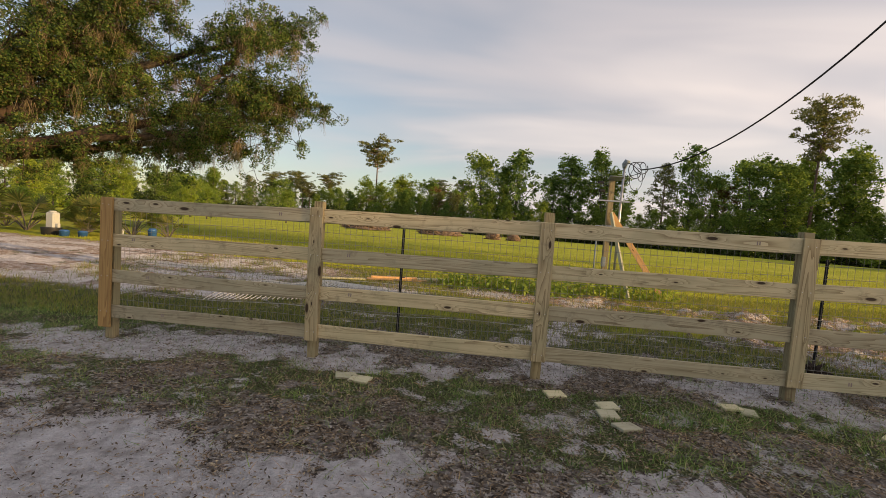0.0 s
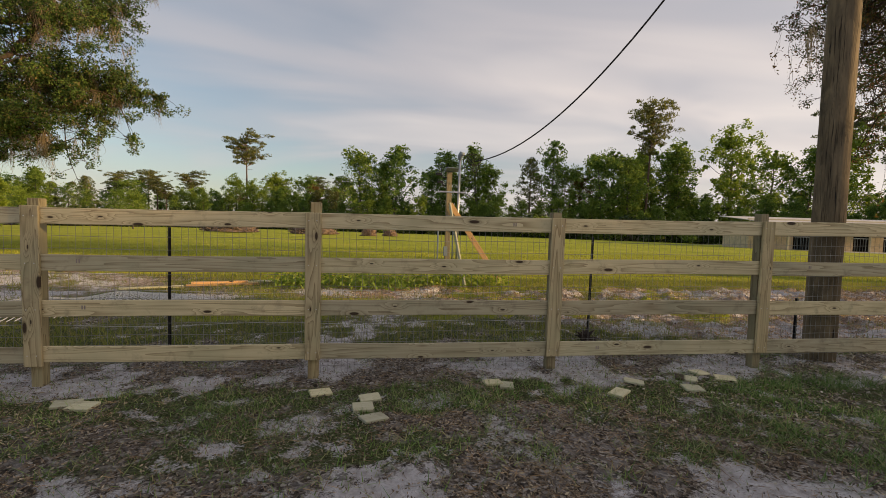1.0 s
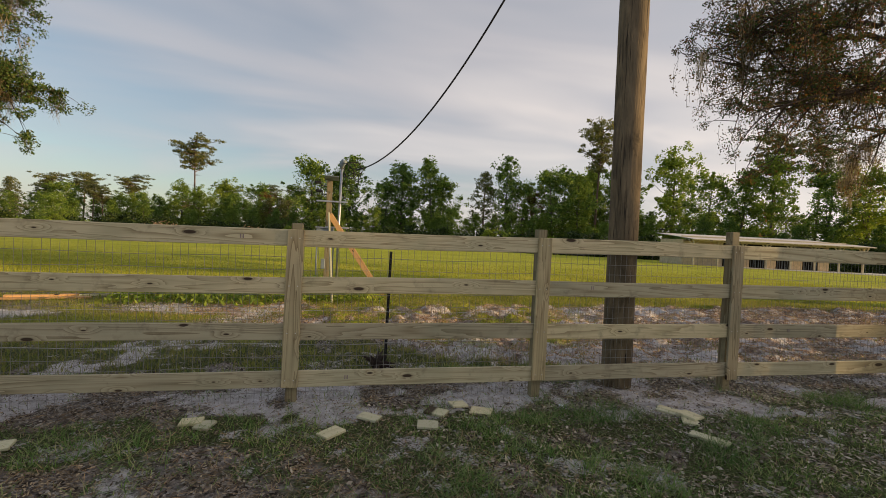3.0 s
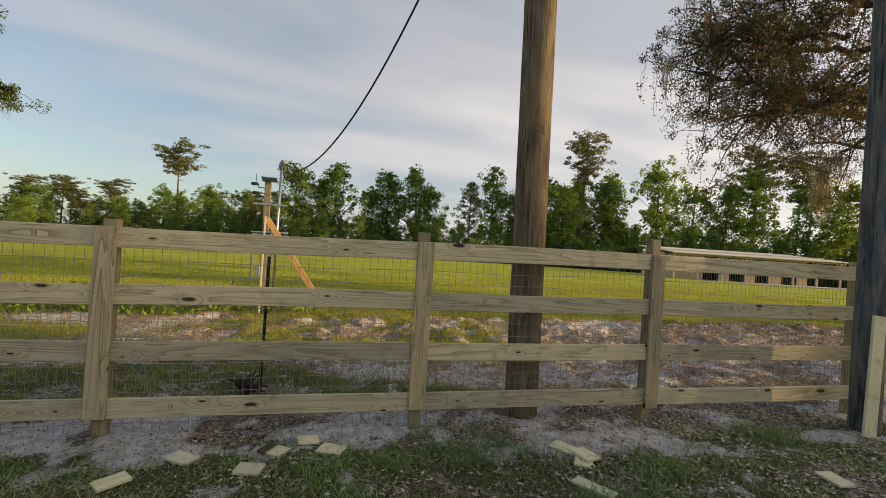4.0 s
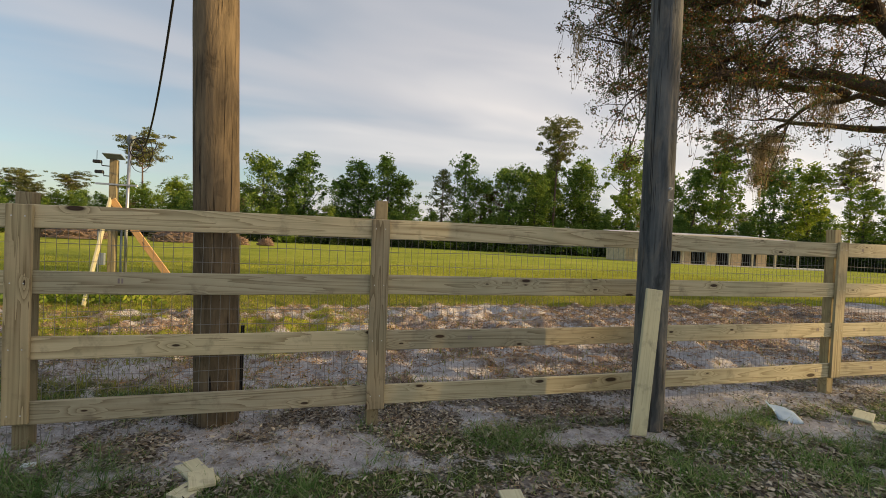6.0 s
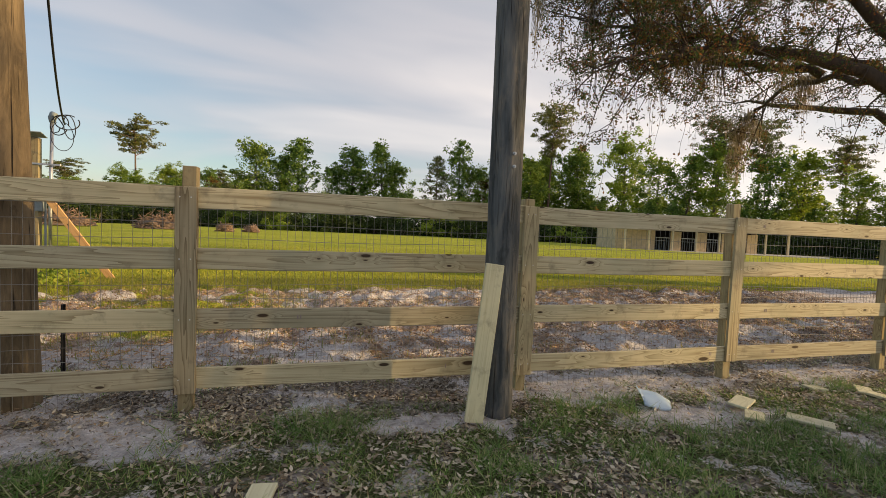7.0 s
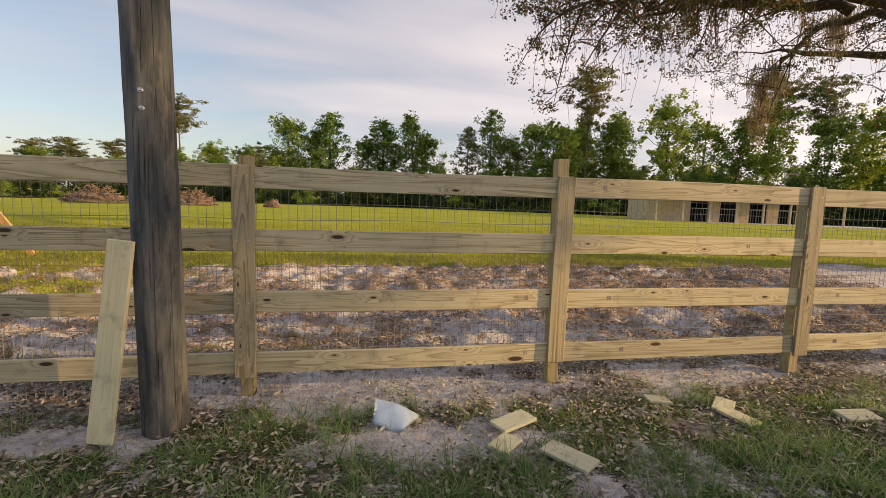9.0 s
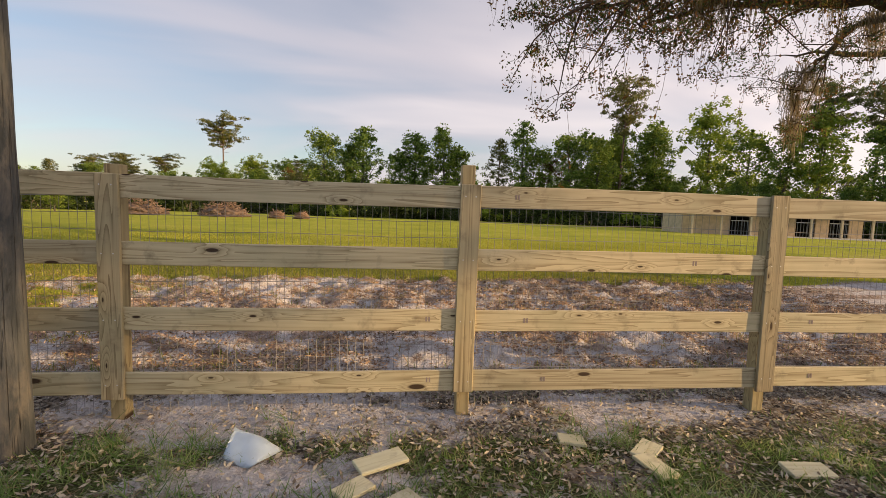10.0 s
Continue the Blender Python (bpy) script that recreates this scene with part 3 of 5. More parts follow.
M_STAMP = make_plain("faded_purple_ink", (0.27, 0.215, 0.20), 0.8)
stamp_rng = random.Random(21)
for rail in [o for o in fence.children if o.name.startswith("rail")]:
    if stamp_rng.random() < 0.6:
        u = stamp_rng.choice((-1, 1)) * stamp_rng.uniform(0.55, 0.95)
        for k in range(2):
            part("grade_mark", box(0.012, 0.0012, 0.036, 0.0, (u + 0.022 * k, -0.0146, 0.008)), M_STAMP, rail, "faded grade mark")


def wire_net():
    """Woven wire along the back of the posts: upright stays and level line wires."""
    r = random.Random(8)
    quads = []

    def bar(p, q, w):
        p, q = np.array(p), np.array(q)
        d = q - p
        u = np.array((0, 1, 0)) if abs(d[1]) < 0.9 * np.linalg.norm(d) else np.array((1, 0, 0))
        s = np.cross(d, u)
        s = s / np.linalg.norm(s) * w
        t = np.array((0, w, 0))
        for e, f in ((s, t), (t, -s), (-s, -t), (-t, s)):
            quads.append((p + e, p + f, q + f, q + e))

    y0 = 0.142
    for k in range(len(POST_X) - 1):
        a, b = POST_X[k], POST_X[k + 1]
        n = int((b - a) / (0.0575 if k >= 5 else 0.066))
        lo, hi = (GROW[k] - 1) * 1.4, (GROW[k + 1] - 1) * 1.4
        levels = [0.03, 0.10, 0.18, 0.27, 0.37, 0.48, 0.60, 0.72, 0.84, 0.96, 1.08, 1.20, 1.32, 1.43]
        xs = [a + (b - a) * i / n for i in range(n + 1)]
        for i, x in enumerate(xs[:-1]):
            f = i / n
            l = lo + (hi - lo) * f
            j1, j2 = r.uniform(-0.004, 0.004), r.uniform(-0.004, 0.004)
            bar((x + j1, y0, -0.04), (x + j2, y0 + 0.004, 1.44 + l), 0.0017)
        for z in levels:
            ph = r.uniform(0, 6)
            last = None
            m = 24
            for i in range(m + 1):
                f = i / m
                q = (a + (b - a) * f, y0 + 0.002, z + lo + (hi - lo) * f + 0.006 * math.sin(ph + 9 * f))
                if last is not None:
                    bar(last, q, 0.002)
                last = q
    return quads_mesh("wire_net", np.array(quads))


net = wire_net()
net.materials.append(M_WIRE_DARK)
tagged(link("wire_net", net, fence, "thin galvanised woven wire net"), kind="stuff")


# ---- poles ----
def utility_pole(base, lean, radius, height, mat, label):
    ob = holder("utility_pole", label, "utility pole", m=Matrix.Translation(base))
    bm = bmesh.new()
    n = 26
    pts = [Vector((lean[0] * height * i / n, lean[1] * height * i / n, -0.4 + (height + 0.4) * i / n)) for i in range(n + 1)]
    tube(bm, pts, [radius * (1.0 - 0.14 * i / n) * (1.03 if i == 0 else 1) for i in range(n + 1)], 28)
    r = random.Random(int(base[0] * 10))
    for v in bm.verts:
        a = math.atan2(v.co.y, v.co.x)
        v.co += Vector((math.cos(a), math.sin(a), 0)) * (0.004 * math.sin(3 * a + v.co.z) + r.uniform(-0.002, 0.002))
    part("shaft", bm, mat, ob)
    return ob


pole_far = utility_pole((10.985, 0.352, -0.02), (-0.025, -0.022, 0), 0.172, 8.0, M_POLE_TAN, "tall tan weathered wooden utility pole behind the fence")
pole_near = utility_pole((14.61, -0.37, -0.03), (-0.008, 0.0, 0), 0.137, 8.0, M_POLE_GREY, "old dark grey wooden utility pole beside the fence")
for z, dx in ((2.03, -0.02), (1.93, -0.018)):
    bm = bmesh.new()
    tube(bm, [(0, 0.03, 0), (0, -0.012, 0)], 0.014, 10)
    tube(bm, [(0, -0.012, 0), (0, -0.03, 0)], 0.008, 8)
    part("bolt", bm, M_GALV, pole_near, "galvanised bolt head", m=pose(dx + 0.01, -0.128, z + 0.05))

leaning = holder("leaning_plank", "pale sawn plank leaning against the old pole", "plank")
foot, head = Vector((14.335, -0.585, -0.02)), Vector((14.475, -0.525, 1.19))
d = head - foot
xax = d.normalized()
yax = Vector((0.12, 1, 0))
yax = (yax - xax * yax.dot(xax)).normalized()
zax = xax.cross(yax)
turn = Matrix((xax, yax, zax)).transposed().to_4x4()
part("board", plank(d.length, 0.145, 0.03, 0.002, rng), M_CUT, leaning, m=Matrix.Translation((foot + head) / 2) @ turn)


# ---- plants ----
nrg = np.random.default_rng(11)


def leaf_quads(p, length, width, rg, flat=0.0):
    """Pointed leaves round the places p, each turned at random; flat pulls them level."""
    n = len(p)
    a = rg.normal(size=(n, 3))
    b = rg.normal(size=(n, 3))
    a[:, 2] *= 1 - flat
    b[:, 2] *= 1 - flat
    a /= np.linalg.norm(a, axis=1, keepdims=True)
    b -= a * np.sum(a * b, axis=1, keepdims=True)
    b /= np.linalg.norm(b, axis=1, keepdims=True) + 1e-6
    l = length * rg.uniform(0.6, 1.25, (n, 1))
    w = width * rg.uniform(0.6, 1.25, (n, 1))
    return np.stack([p - a * l / 2, p + b * w / 2, p + a * l / 2, p - b * w / 2], 1)


def clumps(centres, radii, count, rg, squash=0.8):
    """Points gathered in loose balls round centres."""
    out = []
    for c, r in zip(centres, radii):
        q = rg.normal(size=(count, 3))
        q /= np.linalg.norm(q, axis=1, keepdims=True)
        q *= (rg.uniform(0.15, 1.0, (count, 1)) ** 0.6) * r
        q[:, 2] *= squash
        out.append(q + c)
    return np.concatenate(out)


def leaf_part(name, v, mat, parent, label=""):
    me = quads_mesh(name, v)
    me.materials.append(mat)
    return link(name, me, parent, label)


def curve_points(pts, n):
    """A smooth line of n points through a few given ones."""
    pts = [Vector(p) for p in pts]
    ext = [pts[0] * 2 - pts[1]] + pts + [pts[-1] * 2 - pts[-2]]
    out = []
    for i in range(n + 1):
        u = i / n * (len(pts) - 1)
        k = min(int(u), len(pts) - 2)
        f = u - k
        a, b, c, d = ext[k:k + 4]
        out.append(0.5 * (2 * b + (c - a) * f + (2 * a - 5 * b + 4 * c - d) * f * f + (3 * b - a - 3 * c + d) * f ** 3))
    return out


def broadleaf(seed, h, mat, bark, wide=0.27, low=0.12, n_limbs=27, leaf=0.36, label="tall leafy tree in the wood edge"):
    """A woodland tree: trunk, rising limbs, and leaf sprays along the outer limbs with gaps between them."""
    r, rg = random.Random(seed), np.random.default_rng(seed)
    ob = holder("tree", label, "tree", "trees along the wood edge")
    bm = bmesh.new()
    bend = Vector((r.uniform(-0.05, 0.05) * h, r.uniform(-0.05, 0.05) * h, 0))
    spine = [bend * (i / 10) ** 2 + Vector((r.uniform(-0.006, 0.006) * h, r.uniform(-0.006, 0.006) * h, h * 0.93 * i / 10)) for i in range(11)]
    tube(bm, spine, [h * 0.016 * (1 - 0.92 * i / 10) + 0.015 for i in range(11)], 7)
    centres, radii = [], []
    for k in range(n_limbs):
        f = low + (0.95 - low) * (k + r.random()) / n_limbs
        u = (f - low) / (0.95 - low)
        a = k * 2.4 + r.uniform(-0.6, 0.6)
        reach = h * wide * (math.sin(math.pi * (0.20 + 0.74 * u)) ** 0.7) * r.choice((0.6, 0.85, 1.0, 1.15))
        rise = reach * r.uniform(-0.1, 1.0)
        s0 = spine[min(10, int(f * 10.6))].lerp(spine[min(10, int(f * 10.6) + 1)], r.random())
        tip = s0 + Vector((math.cos(a) * reach, math.sin(a) * reach, rise))
        tip.z = min(tip.z, h * 1.0)
        mid = s0.lerp(tip, 0.5) - Vector((0, 0, 0.12 * reach))
        tube(bm, [s0, mid, tip], [h * 0.0055 * (1.1 - u), h * 0.004 * (1.1 - u), h * 0.0012], 5, False)
        for i in range(7):
            t = 0.22 + 0.80 * i / 6
            c = s0.lerp(mid, t * 2) if t < 0.5 else mid.lerp(tip, t * 2 - 1)
            wob = h * 0.040 * (1.1 - 0.4 * t)
            centres.append(c + Vector((r.gauss(0, wob), r.gauss(0, wob), r.gauss(0.1 * wob, wob * 1.3))))
            radii.append(h * r.choice((0.028, 0.04, 0.055, 0.075)) * (1.2 - 0.4 * t))
    for k in range(9):
        centres.append(spine[-1] + Vector((r.gauss(0, 0.02) * h, r.gauss(0, 0.02) * h, r.uniform(-0.09, 0.06) * h)))
        radii.append(h * r.uniform(0.014, 0.03))
    part("trunk", bm, bark, ob)
    p = clumps(np.array(centres), radii, 40, rg, 0.9)
    leaf_part("crown", leaf_quads(p, leaf, leaf * 0.55, rg), mat, ob)
    return ob


def tall_pine(seed, h, crown=0.36, spread=0.15, label="tall bare-stemmed pine with a flat open crown"):
    r, rg = random.Random(seed), np.random.default_rng(seed)
    ob = holder("pine_tree", label, "pine tree", "trees along the wood edge")
    bm = bmesh.new()
    lean = Vector((r.uniform(-0.03, 0.03), r.uniform(-0.03, 0.03), 0)) * h
    spine = [lean * (i / 8) ** 2 + Vector((0, 0, h * 0.97 * i / 8)) for i in range(9)]
    tube(bm, spine, [h * 0.012 * (1 - 0.85 * i / 8) for i in range(9)], 8)
    centres, radii = [], []
    for k in range(30):
        f = 1 - crown + crown * (k + r.random()) / 30
        a = k * 2.4 + r.uniform(-1.2, 1.2)
        g = (f - (1 - crown)) / crown
        rad = h * spread * (0.35 + 0.75 * math.sin(math.pi * (0.05 + 0.70 * g))) * r.choice((0.45, 0.8, 1.0, 1.15))
        s = lean * f * f + Vector((0, 0, h * f * 0.97))
        c = s + Vector((math.cos(a) * rad, math.sin(a) * rad, h * (r.uniform(0.0, 0.05) + 0.05 * (1 - g))))
        tube(bm, [s, (s + c) / 2 - Vector((0, 0, 0.008 * h)), c], [h * 0.0045, h * 0.003, h * 0.0012], 5, False)
        for q in range(4):
            centres.append(s.lerp(c, 0.35 + 0.24 * q) + Vector((r.uniform(-1, 1), r.uniform(-1, 1), r.uniform(-0.7, 1.5))) * h * 0.03)
            radii.append(h * r.uniform(0.022, 0.046))
    for k in range(7):
        f = r.uniform(0.45, 1 - crown)
        a = r.uniform(0, 6.28)
        s = lean * f * f + Vector((0, 0, h * f * 0.97))
        tube(bm, [s, s + Vector((math.cos(a), math.sin(a), 0.1)) * h * r.uniform(0.02, 0.06)], [h * 0.002, 0.01], 4, False)
    part("trunk", bm, M_PINE_BARK, ob)
    p = clumps(np.array(centres), radii, 44, rg, 0.5)
    leaf_part("crown", leaf_quads(p, 0.34, 0.10, rg), M_NEEDLE, ob)
    return ob


def cone_pine(seed, h, label="dense dark pine with layered boughs"):
    r, rg = random.Random(seed), np.random.default_rng(seed)
    ob = holder("pine_tree", label, "pine tree", "trees along the wood edge")
    bm = bmesh.new()
    tube(bm, [(0, 0, h * i / 6) for i in range(7)], [h * 0.013 * (1 - 0.9 * i / 6) for i in range(7)], 7)
    centres, radii = [], []
    for k in range(64):
        f = 0.22 + 0.76 * (k / 64)
        a = k * 2.4 + r.uniform(-0.4, 0.4)
        rad = h * 0.24 * (1.05 - f) ** 0.8 * r.uniform(0.45, 1.1)
        c = Vector((math.cos(a) * rad, math.sin(a) * rad, h * f))
        tube(bm, [(0, 0, h * (f - 0.02)), c], [h * 0.003, 0.01], 4, False)
        centres.append(c)
        radii.append(h * r.uniform(0.035, 0.07))
    part("trunk", bm, M_PINE_BARK, ob)
    p = clumps(np.array(centres), radii, 50, rg, 0.55)
    leaf_part("crown", leaf_quads(p, 0.5, 0.15, rg), M_NEEDLE, ob)
    return ob


def shrub(seed, h, mat, label="dense green undergrowth shrub, darkened as wood shade", leaf=0.32):
    r, rg = random.Random(seed), np.random.default_rng(seed)
    ob = holder("shrub", label, "shrub", "undergrowth along the wood edge")
    bm = bmesh.new()
    centres, radii = [], []
    for k in range(26):
        a, q = r.uniform(0, 6.28), r.random() ** 0.6
        c = Vector((math.cos(a) * q * h * 0.75, math.sin(a) * q * h * 0.55, h * r.uniform(0.08, 0.95) * (1.1 - 0.6 * q)))
        centres.append(c)
        radii.append(h * r.uniform(0.13, 0.24))
        if k % 2:
            tube(bm, [(c.x * 0.2, c.y * 0.2, 0), c], [0.05, 0.012], 5, False)
    tagged(part("branchwork", bm, M_GREY_BARK, ob), kind="stuff")
    p = clumps(np.array(centres), radii, 60, rg, 0.9)
    leaf_part("leaves", leaf_quads(p, leaf, leaf * 0.5, rg), mat, ob)
    return ob


UNIT = 14.0
leafy = [broadleaf(31, UNIT, M_LEAF_WOOD, M_GREY_BARK), broadleaf(32, UNIT, M_LEAF_WOOD, M_GREY_BARK, 0.21, 0.16, 25),
         broadleaf(33, UNIT, M_LEAF_LIME, M_GREY_BARK, 0.25, 0.1, 27, label="tall tree with fresh light green leaves"),
         broadleaf(34, UNIT, M_LEAF_WOOD, M_GREY_BARK, 0.15, 0.30, 19, 0.32, label="slim open-crowned tree in the wood edge"),
         broadleaf(35, UNIT, M_LEAF_RUST, M_GREY_BARK, 0.22, 0.12, 18, label="small tree with rust brown foliage")]
pines = [tall_pine(41, UNIT, 0.33, 0.16), tall_pine(42, UNIT, 0.38, 0.13), cone_pine(43, UNIT)]
bushes = [shrub(51, 3.0, M_LEAF_UNDER_SHADE), shrub(52, 3.0, M_LEAF_UNDER_SHADE), shrub(53, 3.0, M_LEAF_LIME, "light green undergrowth shrub")]
used = set()


def plant(kind, index, x, y, h, turn=0.0, wide=1.0, unit=UNIT):
    """Sets a tree of that kind and height at a place: the first use moves the pattern itself."""
    s = h * (1.05 if y > 20 and unit == UNIT else 1.0) / unit
    m = Matrix.Translation((x, y, float(ground_z(x, y)) - 0.03)) @ Matrix.Rotation(turn, 4, "Z") @ Matrix.Diagonal((s * wide, s * wide, s, 1))
    ob = kind[index]
    if ob.name not in used:
        used.add(ob.name)
        ob.matrix_basis = m
        return ob
    keep = ob.matrix_basis.copy()
    ob.matrix_basis = Matrix.Identity(4)
    twin = copy_thing(ob, m)
    ob.matrix_basis = keep
    return twin


def at_far(az, dist):
    """A place by bearing (degrees right of straight away from the fence) and distance from the fence's middle."""
    return 9 + dist * math.sin(radians(az)), -4 + dist * math.cos(radians(az))


plant(leafy, 0, 0.6, 105, 18.6, 0.3, 1.15)
plant(leafy, 1, 8.9, 105.6, 19.6, 1.2, 1.3)
plant(leafy, 0, 4.6, 107, 16.5, 2.2, 1.2)
plant(leafy, 1, 21.4, 104.7, 19.1, 4.0, 1.35)
plant(leafy, 0, 17.5, 106, 15.4, 3.1, 1.2)
plant(leafy, 1, 28.6, 103.5, 20.4, 5.0, 1.15)
plant(leafy, 0, 32, 104, 16.5, 5.2, 1.1)
plant(pines, 2, 40.3, 98.4, 18.0, 0.4, 1.2)
plant(leafy, 3, 45.3, 96.7, 21.7, 0.7, 1.0)
plant(leafy, 0, 48.5, 95, 15.5, 1.7, 1.2)
plant(leafy, 0, 54, 89.8, 18.2, 4.6, 1.25)
plant(leafy, 1, 58.9, 87.5, 17.2, 3.6, 1.3)
plant(pines, 1, 66, 92, 30.0, 1.1, 1.0)
plant(leafy, 0, 61.5, 100, 20.2, 0.9, 1.2)
plant(leafy, 2, 67, 97, 19.6, 2.9, 1.1)
plant(leafy, 1, 75, 93, 19.7, 5.7, 1.25)
plant(leafy, 3, 70.5, 101, 21.2, 2.0, 1.1)
plant(leafy, 0, 74.7, 96, 22.5, 1.3, 1.1)
plant(leafy, 2, 82, 85.5, 24, 0.5, 1.1)
plant(leafy, 0, 84.2, 77.3, 18.2, 0.2, 1.2)
plant(leafy, 1, 87, 72, 18.2, 1.2, 1.2)
plant(pines, 0, 90.4, 68.1, 25, 2.0, 1.0)
plant(leafy, 2, 88, 66, 20, 1.0, 1.1)
plant(pines, 1, 94.6, 63, 23.5, 0.5, 1.0)
plant(leafy, 0, 92, 59, 17, 2.5, 1.2)
plant(leafy, 2, 95, 54.7, 17, 3.5, 1.25)
plant(pines, 0, 98, 50, 18.5, 4.2, 1.0)
plant(leafy, 2, 95, 46.4, 13, 4.4, 1.3)
plant(leafy, 0, 99, 41, 14, 5.5, 1.3)
plant(leafy, 1, 103, 35, 14.5, 0.5, 1.3)
plant(pines, 0, -36.3, 144, 27.8, 0, 1.25)
plant(leafy, 2, -37.8, 138, 14.4, 0, 1.4)
plant(leafy, 2, -26.5, 141, 16, 1.4, 1.4)
plant(leafy, 0, -18.8, 143, 15.8, 2.3, 1.4)
plant(leafy, 4, -13.3, 134, 12.1, 0.4, 1.3)
plant(pines, 0, -29, 150, 15.5, 3.0, 1.4)
plant(pines, 0, -49, 134.6, 15, 0.8, 1.5)
plant(pines, 0, -58.6, 130.4, 14.5, 2.6, 1.6)
plant(pines, 0, -15, 148, 16, 5.1, 1.4)
plant(pines, 1, -6, 136, 14.5, 5.5, 1.2)
plant(leafy, 2, -8.5, 130, 12, 5, 1.4)
plant(leafy, 4, 51, 94, 13, 3, 1.1)
plant(pines, 0, -64.7, 128.4, 13.8, 1.5, 1.5)

r_t = random.Random(77)
for az in np.arange(-66, 78, 2.1):
    az += r_t.uniform(-0.8, 0.8)
    dist = np.interp(az, (-66, -40, -14, -2, 15, 35, 50, 78), (110, 138, 146, 122, 120, 116, 112, 112))
    x, y = at_far(az, dist + r_t.uniform(0, 12))
    kind, k = r_t.choice(((leafy, 0), (leafy, 1), (leafy, 3), (pines, 2), (leafy, 0)))
    low = np.interp(az, (-66, -40, -8, -3, 40, 78), (10, 10, 10.5, 11.5, 13.0, 11.5))
    plant(kind, k, x, y, low * r_t.uniform(0.62, 0.92), r_t.uniform(0, 6.28), 1.25)
# shrub belt; its darkened leaves paint the shaded band below the trees
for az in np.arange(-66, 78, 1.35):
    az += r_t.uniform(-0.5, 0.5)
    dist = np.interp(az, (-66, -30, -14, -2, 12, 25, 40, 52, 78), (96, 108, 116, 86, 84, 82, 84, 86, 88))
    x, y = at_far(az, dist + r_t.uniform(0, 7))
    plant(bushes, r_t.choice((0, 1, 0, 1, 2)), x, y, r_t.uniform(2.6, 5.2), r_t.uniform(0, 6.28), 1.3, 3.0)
for az in np.arange(-66, 78, 2.4):
    dist = np.interp(az, (-66, -30, -14, -2, 12, 25, 40, 52, 78), (100, 114, 122, 96, 94, 92, 92, 94, 94))
    x, y = at_far(az + r_t.uniform(-1, 1), dist + r_t.uniform(3, 9))
    plant(leafy, r_t.choice((0, 1, 3)), x, y, r_t.uniform(5.5, 8.5), r_t.uniform(0, 6.28), 1.2)
for az in np.arange(-64, -4, 1.25):
    dist = np.interp(az, (-66, -40, -14, -2), (106, 128, 134, 112))
    x, y = at_far(az + r_t.uniform(-0.6, 0.6), dist + r_t.uniform(0, 10))
    kind, k = r_t.choice(((leafy, 0), (leafy, 3), (pines, 0), (leafy, 2), (leafy, 1), (pines, 2)))
    plant(kind, k, x, y, r_t.uniform(9.0, 12.0), r_t.uniform(0, 6.28), 1.35)
# unseen pines and tree row, added only to cast shade on the fence
plant(pines, 0, 47, -9.1, 10.9, 2.2, 0.42)
plant(pines, 0, 46.4, -8.65, 11.0, 4.4, 0.42)
for i in range(9):
    plant(leafy, (0, 1, 2)[i % 3], 46.2 + 1.3 * (i % 2), -10.0 - 0.68 * i, 9.9 + 0.50 * i, i * 1.9, 0.50)
# sunlit garden trees beyond the sandy yard
for x, y, h, k in ((-36, 40, 4.6, 2), (-43, 36, 5.2, 2), (-31, 47, 4.0, 2), (-50, 45, 6, 0), (-39, 55, 5.4, 2), (-27, 60, 4.8, 0), (-46, 62, 6.5, 1)):
    plant(leafy, k, x, y, h, x, 1.25)
for x, y, h in ((-33, 33, 2.2), (-37, 30, 2.6), (-41, 27, 2.4), (-29, 38, 1.8), (-35, 36, 2.0)):
    plant(bushes, 2, x, y, h, x, 1.3, 3.0)
# unseen tall trees added beyond the big oak, sunward, to shade the fence
for x, y, h, k in ((50.5, -18.2, 14, 1), (56, -20.2, 16, 0), (49, -20, 15, 1), (44, -20, 13, 0), (58, -26, 17, 0), (54, -22.5, 16, 1), (64, -24.5, 19, 1),
                   (48, -17.6, 12.5, 0), (53, -19.6, 15, 0), (60, -22.5, 17, 1), (47, -17.4, 13.5, 2), (52, -20.5, 15, 2)):
    plant(leafy, k, x, y, h, x, 1.45)


